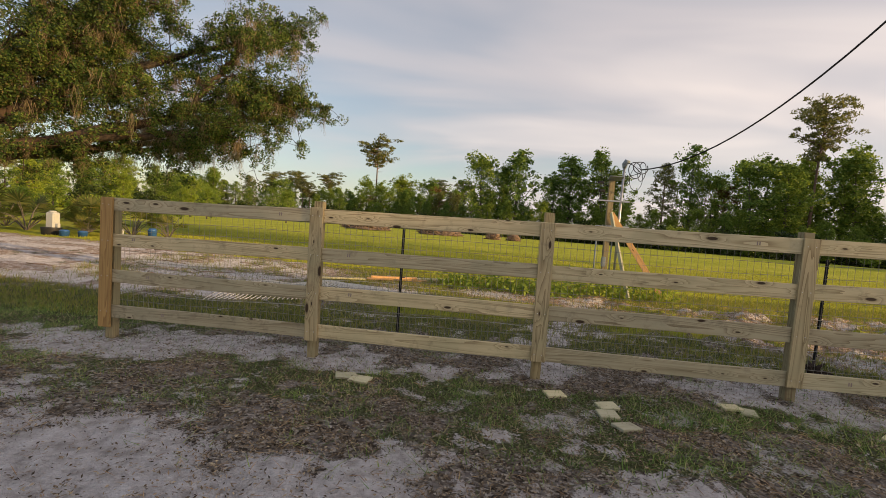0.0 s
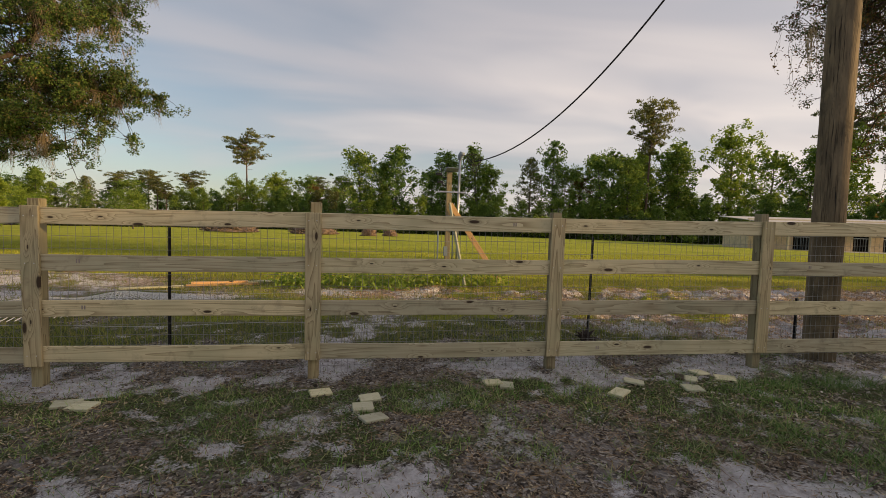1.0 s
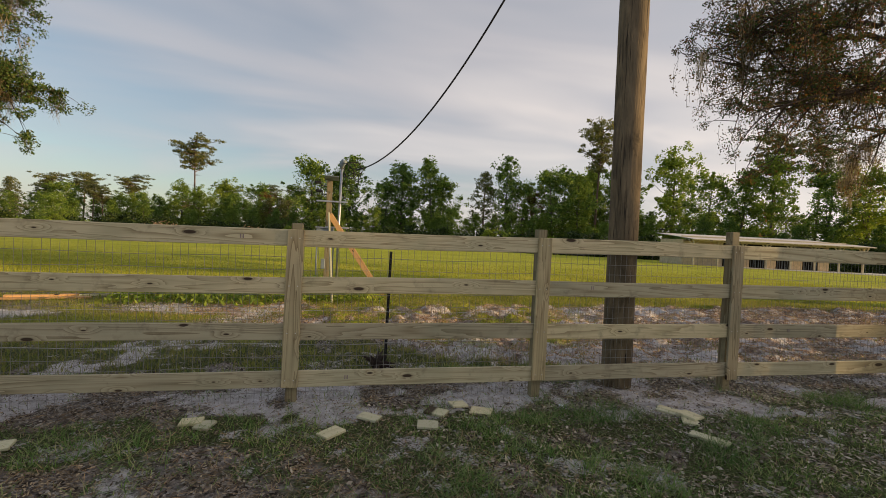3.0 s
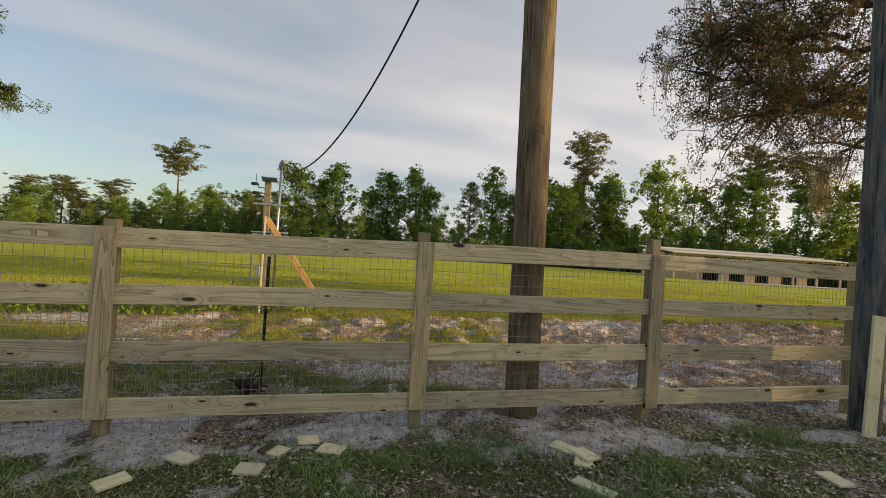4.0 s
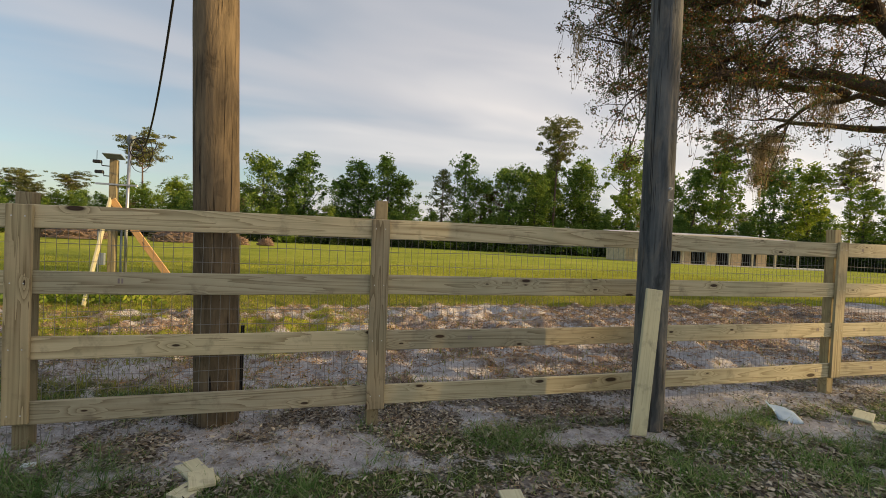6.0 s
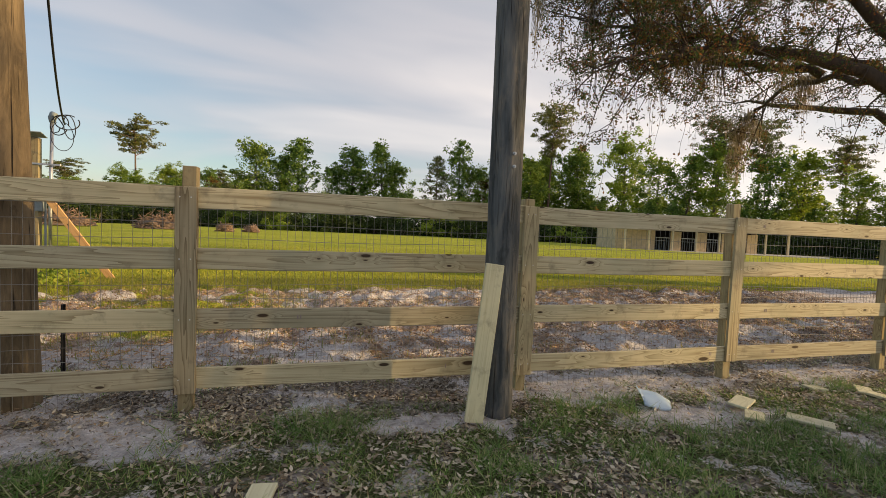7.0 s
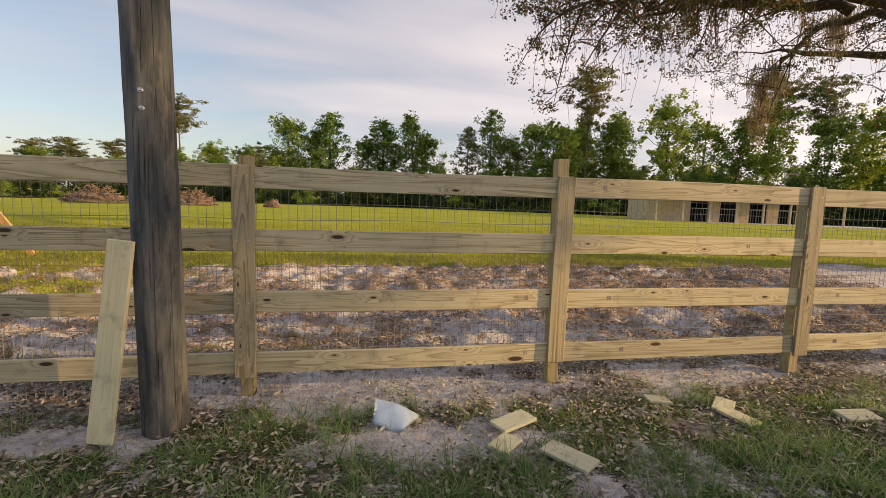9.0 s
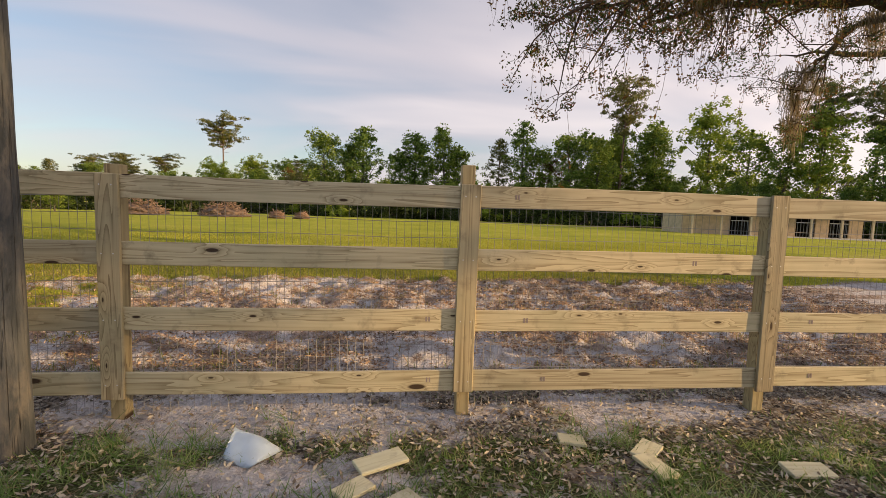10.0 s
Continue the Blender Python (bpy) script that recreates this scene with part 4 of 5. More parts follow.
def live_oak(label, base, girth, limbs, leaf_mat, seed, n_side, leaves, moss, vines, hang, leaf=0.13, ball=(0.24, 0.52), tufts=()):
    """A spreading live oak: heavy crooked limbs, side branches, leaf sprays, hanging moss and bare vines."""
    r, rg = random.Random(seed), np.random.default_rng(seed)
    ob = holder("live_oak", label, "oak tree", m=Matrix.Translation(base))
    b0 = Vector(base)
    twigs = bmesh.new()
    trunk = bmesh.new()
    tube(trunk, curve_points([(0, 0, -0.3), (0.1, 0.1, 1.2), (0, 0.2, 2.6), (0.1, 0.3, 3.4)], 8), [girth * (1.25 - 0.05 * i) for i in range(9)], 14)
    centres, radii, hooks = [], [], []
    for pts, r0, r1, *share in limbs:
        line = curve_points([Vector(p) - b0 for p in pts], 18)
        line = [p + Vector((r.uniform(-0.12, 0.12), r.uniform(-0.12, 0.12), r.uniform(-0.12, 0.12))) for p in line]
        wood = bmesh.new()
        tube(wood, line, [(r0 + (r1 - r0) * (i / 18) ** 0.7) * (1 if i < 13 else 1 - 0.16 * (i - 12)) for i in range(19)], 9)
        part("limb", wood, M_BARK, ob)
        for k in range(int(n_side * (share[0] if share else 1))):
            i = min(17, int(2 + 16.5 * r.random()))
            s = line[i]
            ahead = (line[i + 1] - line[i]).normalized()
            out = (ahead * r.uniform(0.1, 0.9) + Vector((r.gauss(0, 0.7), r.gauss(0, 0.7), r.gauss(0.1, 0.55)))).normalized()
            ln = r.uniform(1.0, 3.0)
            q1, q2 = s + out * ln * 0.5 + Vector((0, 0, 0.15)), s + out * ln + Vector((r.uniform(-0.3, 0.3), r.uniform(-0.3, 0.3), r.uniform(-0.5, 0.2)))
            tube(twigs, curve_points([s, q1, q2], 5), [0.036, 0.03, 0.024, 0.018, 0.012, 0.006], 5, False)
            for j in range(4):
                t0 = s.lerp(q1, 0.7) if j == 0 else q1.lerp(q2, r.random())
                e = t0 + Vector((r.gauss(0, 0.55), r.gauss(0, 0.55), r.gauss(-0.05, 0.4)))
                tube(twigs, [t0, (t0 + e) / 2 + Vector((0, 0, 0.06)), e], [0.016, 0.011, 0.005], 4, False)
                centres.append(e)
                radii.append(r.uniform(*ball))
            centres.append(q2)
            radii.append(r.uniform(*ball))
            hooks += [q1, q2, s]
    part("trunk", trunk, M_BARK, ob)
    tagged(part("twig_spray", twigs, M_BARK, ob), kind="stuff")
    p = clumps(np.array(centres), radii, leaves, rg, 0.75)
    tagged(leaf_part("foliage", leaf_quads(p, leaf, leaf * 0.5, rg), leaf_mat, ob), kind="stuff")
    strands = []
    for k in range(moss + 9 * len(tufts)):
        if k < moss:
            s = np.array(r.choice(hooks)) + rg.normal(size=3) * 0.12
        else:
            s = np.array(Vector(tufts[(k - moss) // 9]) - b0) + rg.normal(size=3) * np.array((0.24, 0.24, 0.12))
        ln = r.uniform(0.5, 1.9)
        for j in range(18):
            o = s + rg.normal(size=3) * np.array((0.13, 0.13, 0.08))
            l2 = ln * r.uniform(0.35, 1.0)
            n = 4
            pts = [o + np.array((0.06 * math.sin(i * 1.7 + j), 0.06 * math.cos(i * 1.3 + j), -l2 * i / n)) for i in range(n + 1)]
            wd = np.array((math.cos(j), math.sin(j), 0)) * r.uniform(0.006, 0.017)
            for i in range(n):
                a, b = 1 - i / n, 1 - (i + 1) / n
                strands.append((pts[i] - wd * (0.3 + 0.7 * a), pts[i] + wd * (0.3 + 0.7 * a), pts[i + 1] + wd * (0.2 + 0.7 * b), pts[i + 1] - wd * (0.2 + 0.7 * b)))
    if strands:
        tagged(leaf_part("hanging_moss", np.array(strands), M_MOSS, ob, "grey tan hanging moss"), kind="stuff")
    vine, dry = bmesh.new(), []
    for k in range(vines):
        s = Vector(r.choice(hooks))
        ln = r.uniform(*hang)
        pts = [s + Vector((0.07 * math.sin(i * 1.1 + k), 0.07 * math.cos(i * 0.9 + 2 * k), -ln * i / 6)) for i in range(7)]
        tube(vine, pts, 0.005, 3, False)
        for i in range(r.randrange(5, 17)):
            dry.append(np.array(pts[r.randrange(3, 7)]) + rg.normal(size=3) * 0.07)
    if vines:
        tagged(part("hanging_vines", vine, M_BARK, ob), kind="stuff")
        tagged(leaf_part("dry_leaves", leaf_quads(np.array(dry), 0.12, 0.06, rg), M_LEAF_RUST, ob, "rust brown dry leaves"), kind="stuff")
    return ob


oak_mossy = live_oak("spreading live oak hung with moss, lit from one side", (-20.5, 12.5, -0.05), 0.75,
         [(((-20.4, 12.8, 2.6), (-17, 15, 3.9), (-13.5, 18, 5.8), (-10.5, 20.2, 7.6), (-7.0, 21.6, 9.0)), 0.50, 0.06, 0.75),
          (((-17, 15, 3.9), (-13, 17.2, 4.9), (-10.5, 19.0, 5.4), (-8.8, 19.8, 5.4)), 0.28, 0.05, 0.8),
          (((-20.2, 12.8, 3.2), (-15, 18, 8.5), (-10.8, 21.6, 11.4), (-7.4, 23.2, 12.6)), 0.38, 0.05, 1.4),
          (((-20.2, 12.8, 3.2), (-16, 16, 9.5), (-12, 18, 13.5)), 0.34, 0.06, 2.3),
          (((-20.2, 12.8, 3.2), (-18, 15, 9), (-14.5, 17.5, 12.0)), 0.30, 0.06, 2.0),
          (((-13.5, 18, 5.8), (-10.5, 20.6, 6.8), (-7.6, 22.0, 7.0)), 0.22, 0.04, 0.6),
          (((-20.4, 12.8, 2.4), (-17, 18, 4.2), (-13.5, 22, 5.4), (-11, 25, 5.4)), 0.34, 0.05, 0.6),
          (((-20.2, 12.8, 3.2), (-19, 17, 8), (-17, 21, 11)), 0.32, 0.06, 2.0),
          (((-12, 18.8, 6.5), (-10, 19.5, 9.5), (-9, 20.2, 11.2)), 0.2, 0.04),
          (((-10.5, 20.2, 7.6), (-8.2, 21.0, 8.0), (-6.8, 21.6, 7.4)), 0.14, 0.03),
          (((-17, 15, 3.9), (-14.5, 18.5, 4.4), (-11.5, 21.5, 4.8)), 0.22, 0.04, 0.5),
          (((-18.5, 14.5, 4.5), (-16, 17.0, 6.8), (-13, 20, 8.6)), 0.24, 0.05, 1.3)],
         M_LEAF_OAK, 61, 40, 82, 620, 0, (0.5, 1.0), 0.145, (0.26, 0.56),
         ((-13.5, 18, 5.4), (-12.5, 18.6, 5.6), (-11.5, 19.4, 5.4), (-10.5, 19.6, 5.2), (-14.5, 17.4, 4.8), (-9.5, 20, 5.2), (-12, 20, 4.8), (-9, 20.5, 7.4), (-10, 20.2, 7.6)))
oak_mossy.matrix_basis = Matrix.Translation((-21.8, 12.5, -0.05))
live_oak("spreading live oak with browning leaves and hanging vines", (34.8, 4.6, -0.1), 0.8,
         [(((34.8, 4.8, 3), (31, 7, 7.0), (27, 8.2, 7.9), (23.4, 8.8, 8.1), (20.9, 9.2, 7.9)), 0.34, 0.04, 1.25),
          (((34.6, 4.8, 3.2), (30, 7.2, 9.6), (25.5, 7.8, 11.0), (22.3, 8.5, 10.6)), 0.32, 0.04, 1.2),
          (((31, 7, 7.0), (31.8, 10.2, 7.9), (32.4, 12.4, 7.4), (32.5, 13.3, 6.2)), 0.14, 0.04, 0.35),
          (((26.0, 7.9, 9.8), (23.2, 8.4, 9.5), (20.6, 8.8, 9.0)), 0.10, 0.03, 1.3),
          (((34.6, 4.8, 3.2), (33, 9, 8.6), (32, 14, 9.8)), 0.24, 0.05, 0.2),
          (((27, 8.2, 7.9), (24, 7.6, 7.1), (20.9, 7.2, 6.2)), 0.20, 0.04),
          (((34.6, 4.8, 3.2), (31, 6, 11), (27, 7.5, 14.5)), 0.34, 0.05, 0.6),
          (((34.8, 4.8, 3), (34.2, 9, 6.6), (34.2, 13, 8.0), (33, 16, 8.8)), 0.24, 0.05, 0.2),
          (((30, 7.2, 9.6), (27, 10, 10.4), (24.4, 11.5, 10.0)), 0.18, 0.04, 0.7),
          (((30, 8, 7.4), (27, 10.5, 8.2), (25, 12, 7.8)), 0.16, 0.04, 0.6),
          (((30, 7.2, 9.6), (25.5, 6.4, 12.5), (23.2, 7.4, 13)), 0.18, 0.04)],
         M_LEAF_OAK_BROWN, 62, 40, 54, 60, 600, (0.6, 2.3), 0.095, (0.18, 0.44),
         ((32.5, 13.4, 6.3), (32.3, 13.0, 6.6), (32.0, 12.4, 7.2), (32.5, 13.5, 5.6), (31.5, 9.7, 8.0)))


# ---- grass, fallen leaves and straw on the ground ----
def scatter(n, x0, x1, y0, y1, weight):
    """Random places kept by how well they suit the cover there."""
    x, y = nrg.uniform(x0, x1, n), nrg.uniform(y0, y1, n)
    keep = nrg.random(n) < weight(x, y)
    return x[keep], y[keep]


def blades(x, y, height, width, rg, bend=0.5):
    """Grass blades, each a tapered strip that leans over."""
    n = len(x)
    z = ground_z(x, y) - 0.004
    a = rg.uniform(0, 2 * np.pi, n)
    h = height * rg.uniform(0.45, 1.35, n)
    lean = h * bend * rg.uniform(0.1, 1.6, n)
    side = np.stack([-np.sin(a), np.cos(a), np.zeros(n)], 1) * (width * rg.uniform(0.6, 1.3, n))[:, None]
    foot = np.stack([x, y, z], 1)
    tip = foot + np.stack([np.cos(a) * lean, np.sin(a) * lean, h], 1)
    return np.stack([foot - side, foot + side, tip + side * 0.2, tip - side * 0.2], 1)


def cover_thing(name, v, mat, label, category):
    me = quads_mesh(name, v)
    me.materials.append(mat)
    return tagged(new(name, me), label, category, kind="stuff")


gx, gy = scatter(520000, -6, 24, -4.2, 1.2, lambda x, y: 0.85 * cover(x, y)[1] * (0.25 + 0.75 * smooth(0.42, 0.62, fbm(x, y, 0.3, 91))))
cover_thing("verge_grass", blades(gx, gy, 0.040, 0.0034, nrg, 1.7), M_GRASS, "short patchy green grass on sandy soil", "grass")
gx, gy = scatter(24000, 4, 24, -3.2, 0.1, lambda x, y: cover(x, y)[1] * smooth(0.50, 0.62, fbm(x, y, 0.45, 95)) * (0.25 + 0.75 * smooth(7, 11, x)))
n_t = len(gx)
gx, gy = np.repeat(gx, 9) + nrg.normal(size=n_t * 9) * 0.018, np.repeat(gy, 9) + nrg.normal(size=n_t * 9) * 0.018
cover_thing("grass_tufts", blades(gx, gy, 0.078, 0.0034, nrg, 1.7), M_GRASS, "longer grass tufts beside the fence", "grass")
gx, gy = scatter(260000, -5, 24, 0.8, 8, lambda x, y: 0.8 * cover(x, y)[1] + 0.75 * cover(x, y)[3] + 0.15 * smooth(0.54, 0.64, fbm(x, y, 0.8, 97)) * smooth(15, 12, x) * smooth(0, 2, x) + 0.02)
cover_thing("paddock_grass", blades(gx, gy, 0.075, 0.0045, nrg, 0.8), M_GRASS_DRY, "weedy sunlit grass behind the fence", "grass")
gx, gy = scatter(230000, -12, 34, 6, 24, lambda x, y: cover(x, y)[3] * smooth(26, 8, y))
cover_thing("field_grass", blades(gx, gy, 0.05, 0.010, nrg, 0.6), M_GRASS_FIELD, "bright yellow green mown grass", "grass")


def flat_leaves(n, x0, x1, y0, y1, weight, length, width):
    x, y = scatter(n, x0, x1, y0, y1, weight)
    p = np.stack([x, y, ground_z(x, y) + nrg.uniform(0.004, 0.028, len(x))], 1)
    return leaf_quads(p, length, width, nrg, 0.72)


def litter_weight(x, y):
    s, g, l, f, t = cover(x, y)
    return (0.72 * l + 0.34 * g + 0.13 * s) * smooth(7, 13, x) * (0.35 + 0.65 * smooth(0.4, 0.6, fbm(x, y, 0.5, 55)))


def crumb_weight(x, y):
    s, g, l, f, t = cover(x, y)
    return (0.85 * l + 0.45 * g + 0.24 * s) * (0.35 + 0.65 * smooth(0.4, 0.6, fbm(x, y, 0.3, 57))) * smooth(15, 8, x)


cover_thing("leaf_litter", flat_leaves(210000, 6, 24, -4.2, 0.6, litter_weight, 0.050, 0.021), M_LITTER, "brown and pale dry oak leaves on the ground", "leaf litter")
cover_thing("leaf_crumbs", flat_leaves(330000, -6, 15, -4.2, 0.7, crumb_weight, 0.030, 0.011), M_CRUMB, "fine dark broken leaves and twigs on sandy soil", "leaf litter")
def straw_weight(x, y):
    heap = np.exp(-(((x - 8.0) / 0.9) ** 2 + ((y + 1.65) / 0.5) ** 2)) + 0.9 * np.exp(-(((x - 4.75) / 0.35) ** 2 + ((y + 1.35) / 0.25) ** 2))
    return cover(x, y)[2] * 0.42 + 0.08 + heap


cover_thing("pine_straw", flat_leaves(110000, -6, 24, -4.0, 0.8, straw_weight, 0.11, 0.004), M_STRAW, "thin dry straw and twigs on the ground", "straw")
cover_thing("field_straw", flat_leaves(60000, 3, 25, 0.8, 7.5, lambda x, y: cover(x, y)[4] * (0.2 + 0.8 * smooth(0.45, 0.6, fbm(x, y, 0.6, 58))), 0.12, 0.010), M_STRAW, "dry raked straw on tilled soil", "straw")
cover_thing("tilled_leaves", flat_leaves(240000, 3, 26, 0.6, 7.5, lambda x, y: cover(x, y)[4] * (0.25 + 0.75 * smooth(11, 19, x)) * (0.08 + 0.92 * smooth(0.42, 0.56, fbm(x, y, 1.1, 66) + 0.13 * smooth(15, 20, x) - 0.05)), 0.050, 0.020), M_RUST_LITTER, "rusty brown leaves strewn over tilled soil", "leaf litter")


def weeds(x, y, r, h, n, mat, name, label):
    rg = np.random.default_rng(int(abs(x * 100)) + n)
    p = np.stack([rg.normal(size=n) * r, rg.normal(size=n) * r, rg.random(n) ** 1.3 * h + 0.02], 1)
    me = quads_mesh(name, leaf_quads(p, 0.13, 0.06, rg))
    me.materials.append(mat)
    ob = tagged(new(name, me), label, "weed", "weed clumps", "stuff")
    ob.matrix_basis = Matrix.Translation((x, y, float(ground_z(x, y))))


for k in range(16):
    weeds(3.2 + k * 0.36 + nrg.uniform(-0.2, 0.2), 6.2 + nrg.uniform(-0.4, 0.5), 0.22, nrg.uniform(0.25, 0.55), 110, M_LEAF_LIME, "weed_clump", "leafy green weeds at the field edge")
weeds(7.2, 7.3, 0.3, 0.5, 160, M_LEAF_LIME, "weed_clump", "broad-leaved weeds round the service post")
weeds(7.9, 7.6, 0.25, 0.4, 120, M_LEAF_WOOD, "weed_clump", "broad-leaved weeds round the service post")


# ---- wood offcuts, litter and lumber on the ground ----
def offcut(x, y, turn, length=0.19, width=0.14, tilt=0.0, lift=0.0, tip=0.0, group="pine offcuts along the fence", label="pale square-cut pine offcut lying on the ground"):
    z = max(float(ground_z(x + dx, y + dy)) for dx in (-0.08, 0, 0.08) for dy in (-0.06, 0, 0.06)) + 0.014 + lift
    bm = plank(length, width, 0.024, 0.001, rng)
    bmesh.ops.rotate(bm, cent=(0, 0, 0), matrix=Matrix.Rotation(radians(90), 3, "X"), verts=bm.verts)
    me = bpy.data.meshes.new("board_offcut")
    bm.to_mesh(me)
    bm.free()
    me.materials.append(M_CUT)
    ob = tagged(new("board_offcut", me), label, "wood offcut", group)
    ob.matrix_basis = pose(x, y, z, tilt, tip, turn)
    return ob


for x, y, turn, ln in ((3.00, -0.51, 20, 0.2), (3.17, -0.60, -12, 0.2), (5.01, -0.44, 18, 0.19), (5.45, -0.60, 12, 0.18), (5.40, -0.83, 8, 0.17),
                       (5.49, -1.05, 28, 0.2), (6.62, -0.33, 5, 0.17), (6.74, -0.40, -15, 0.13), (7.74, -0.67, 38, 0.19), (8.06, -0.38, -30, 0.19)):
    offcut(x, y, turn, ln, tilt=rng.uniform(-4, 6), tip=rng.uniform(-4, 4))
for x, y, turn, ln in ((8.67, -0.33, -34, 0.2), (8.54, -0.60, -12, 0.18), (8.91, -0.20, 8, 0.16), (9.09, -0.36, -28, 0.2), (16.74, -0.90, 40, 0.2),
                       (18.17, -0.40, -12, 0.18), (18.62, -0.57, 42, 0.24), (18.56, -0.77, -75, 0.25), (19.48, -0.88, -6, 0.27), (12.89, -1.28, 80, 0.22)):
    offcut(x, y, turn, ln, tilt=rng.uniform(-3, 5), tip=rng.uniform(-3, 3))
offcut(16.88, -0.66, 27, 0.31, 0.15, tilt=3, lift=0.02)
offcut(17.06, -1.12, -55, 0.31, 0.16, label="longer pale pine offcut with a pencil line")
offcut(11.06, -0.55, -57, 0.36, 0.09, label="long pale pine strip lying on bare sand")
offcut(11.0, -0.58, -55, 0.34, 0.05, lift=-0.006, label="narrow pale pine strip lying on bare sand")
offcut(10.87, -1.15, -60, 0.30, 0.11, label="long pale pine strip lying on the grass")
offcut(11.04, -0.74, 55, 0.2, label="pale pine offcut in a small stack")
offcut(11.09, -0.68, 105, 0.2, 0.145, lift=0.026, label="pale pine offcut in a small stack")


def paper_bag():
    """A torn white paper bag lying open on the sand: a creased sheet with one edge folded up."""
    bm = bmesh.new()
    n, m = 12, 9
    r = random.Random(8)
    front, tip, left, back = Vector((0.06, -0.15, 0.0)), Vector((0.185, 0.0, 0.02)), Vector((-0.115, -0.06, 0.01)), Vector((-0.10, 0.07, 0.10))
    grid = []
    for i in range(n + 1):
        u = i / n
        row = []
        for j in range(m + 1):
            v = j / m
            q = left.lerp(front, u).lerp(back.lerp(tip, u), v)
            q.z += 0.035 * math.sin(math.pi * u) * math.sin(math.pi * v) + 0.022 * v * (1 - u) + 0.008 * math.sin(7 * u + 4 * v)
            if i == 0:
                q += Vector((0.028, 0.0, 0.012))
            row.append(bm.verts.new(q + Vector((r.uniform(-1, 1), r.uniform(-1, 1), r.uniform(-0.5, 1))) * 0.003))
        grid.append(row)
    for i in range(n):
        for j in range(m):
            bm.faces.new((grid[i][j], grid[i + 1][j], grid[i + 1][j + 1], grid[i][j + 1])).smooth = True
    bmesh.ops.solidify(bm, geom=bm.faces[:], thickness=0.002)
    me = bpy.data.meshes.new("paper_bag")
    bm.to_mesh(me)
    bm.free()
    me.materials.append(M_PAPER)
    ob = tagged(new("paper_bag", me), "crumpled white paper bag lying on sand", "paper bag")
    ob.matrix_basis = pose(16.05, -0.47, float(ground_z(16.05, -0.47)) + 0.012, 0, 0, 0) @ Matrix.Scale(1.2, 4)


paper_bag()
card = tagged(new("card", None), "small pale card dropped on the sand", "card")
part("sheet", plank(0.075, 0.05, 0.003, 0.002, rng), M_CARD, card, m=pose(0, 0, 0, 90, 0, 0))
card.matrix_basis = pose(9.99, -0.22, float(ground_z(9.99, -0.22)) + 0.012, 4, 3, 12)


def lying_board(a, b, width, thick, mat, name, label, lift=0.0):
    a, b = Vector(a), Vector(b)
    d = b - a
    bm = plank(d.length, width, thick, 0.01, rng)
    bmesh.ops.rotate(bm, cent=(0, 0, 0), matrix=Matrix.Rotation(radians(90), 3, "X"), verts=bm.verts)
    me = bpy.data.meshes.new(name)
    bm.to_mesh(me)
    bm.free()
    me.materials.append(mat)
    ob = tagged(new(name, me), label, "lumber", "spare lumber behind the fence")
    z = float(ground_z((a.x + b.x) / 2, (a.y + b.y) / 2)) + thick / 2 + 0.02 + lift
    ob.matrix_basis = pose((a.x + b.x) / 2, (a.y + b.y) / 2, z, 0, 0, math.degrees(math.atan2(d.y, d.x)))


lying_board((1.35, 5.85, 0), (2.75, 6.25, 0), 0.14, 0.04, M_FRESH, "spare_board", "fresh orange pine board lying in the grass")
lying_board((1.42, 5.95, 0), (2.5, 6.30, 0), 0.14, 0.04, M_FRESH, "spare_board", "fresh orange pine board lying in the grass", 0.042)
lying_board((1.9, 6.2, 0), (3.4, 6.95, 0), 0.09, 0.04, M_CUT, "spare_board", "pale thin board lying in the grass")
lying_board((0.3, 5.3, 0), (1.35, 5.75, 0), 0.10, 0.04, M_CUT, "spare_board", "pale board lying beside wire netting")


def net_roll():
    """Slack chain-link netting: a flattened tube of crossing zigzag wires."""
    quads = []
    for s in (-1, 1):
        for k in range(28):
            last = None
            for i in range(15):
                a = math.pi * i / 14
                u = k / 28 * 2.0 + s * i * 0.05
                q = np.array((u + 0.06 * math.sin(3 * u), math.cos(a) * (0.75 + 0.10 * math.sin(2.2 * u)), math.sin(a) * (0.12 + 0.05 * math.sin(5 * u)) + 0.03))
                if last is not None:
                    w = np.array((0.006, 0, 0.0)), np.array((0, 0.006, 0.006))
                    for e in w:
                        quads.append((last - e, last + e, q + e, q - e))
                last = q
    me = quads_mesh("chain_link_roll", np.array(quads))
    me.materials.append(make_plain("bright_galvanised", (0.78, 0.74, 0.68), 0.6, 0.2, 0.1))
    ob = tagged(new("chain_link_roll", me), "slack roll of pale chain-link netting on the grass", "wire netting")
    ob.matrix_basis = pose(0.0, 2.9, -0.02, 0, 0, 38)


net_roll()

for k in range(26):
    r = random.Random(300 + k)
    x, y, a = r.uniform(-8, 1.2), r.uniform(3.0, 8.5), r.uniform(-0.5, 0.6)
    bm = bmesh.new()
    ln = r.uniform(0.3, 1.1)
    pts = [(math.cos(a) * ln * i / 4, math.sin(a) * ln * i / 4 + r.uniform(-0.03, 0.03), 0.015 + 0.02 * r.random()) for i in range(5)]
    tube(bm, pts, [0.012, 0.011, 0.009, 0.007, 0.004], 6)
    ob = part("fallen_stick", bm, M_BRUSH)
    ob.matrix_basis = Matrix.Translation((x, y, float(ground_z(x, y))))
    tagged(ob, "thin dead stick lying on the sand", "stick", "fallen sticks on the sand")


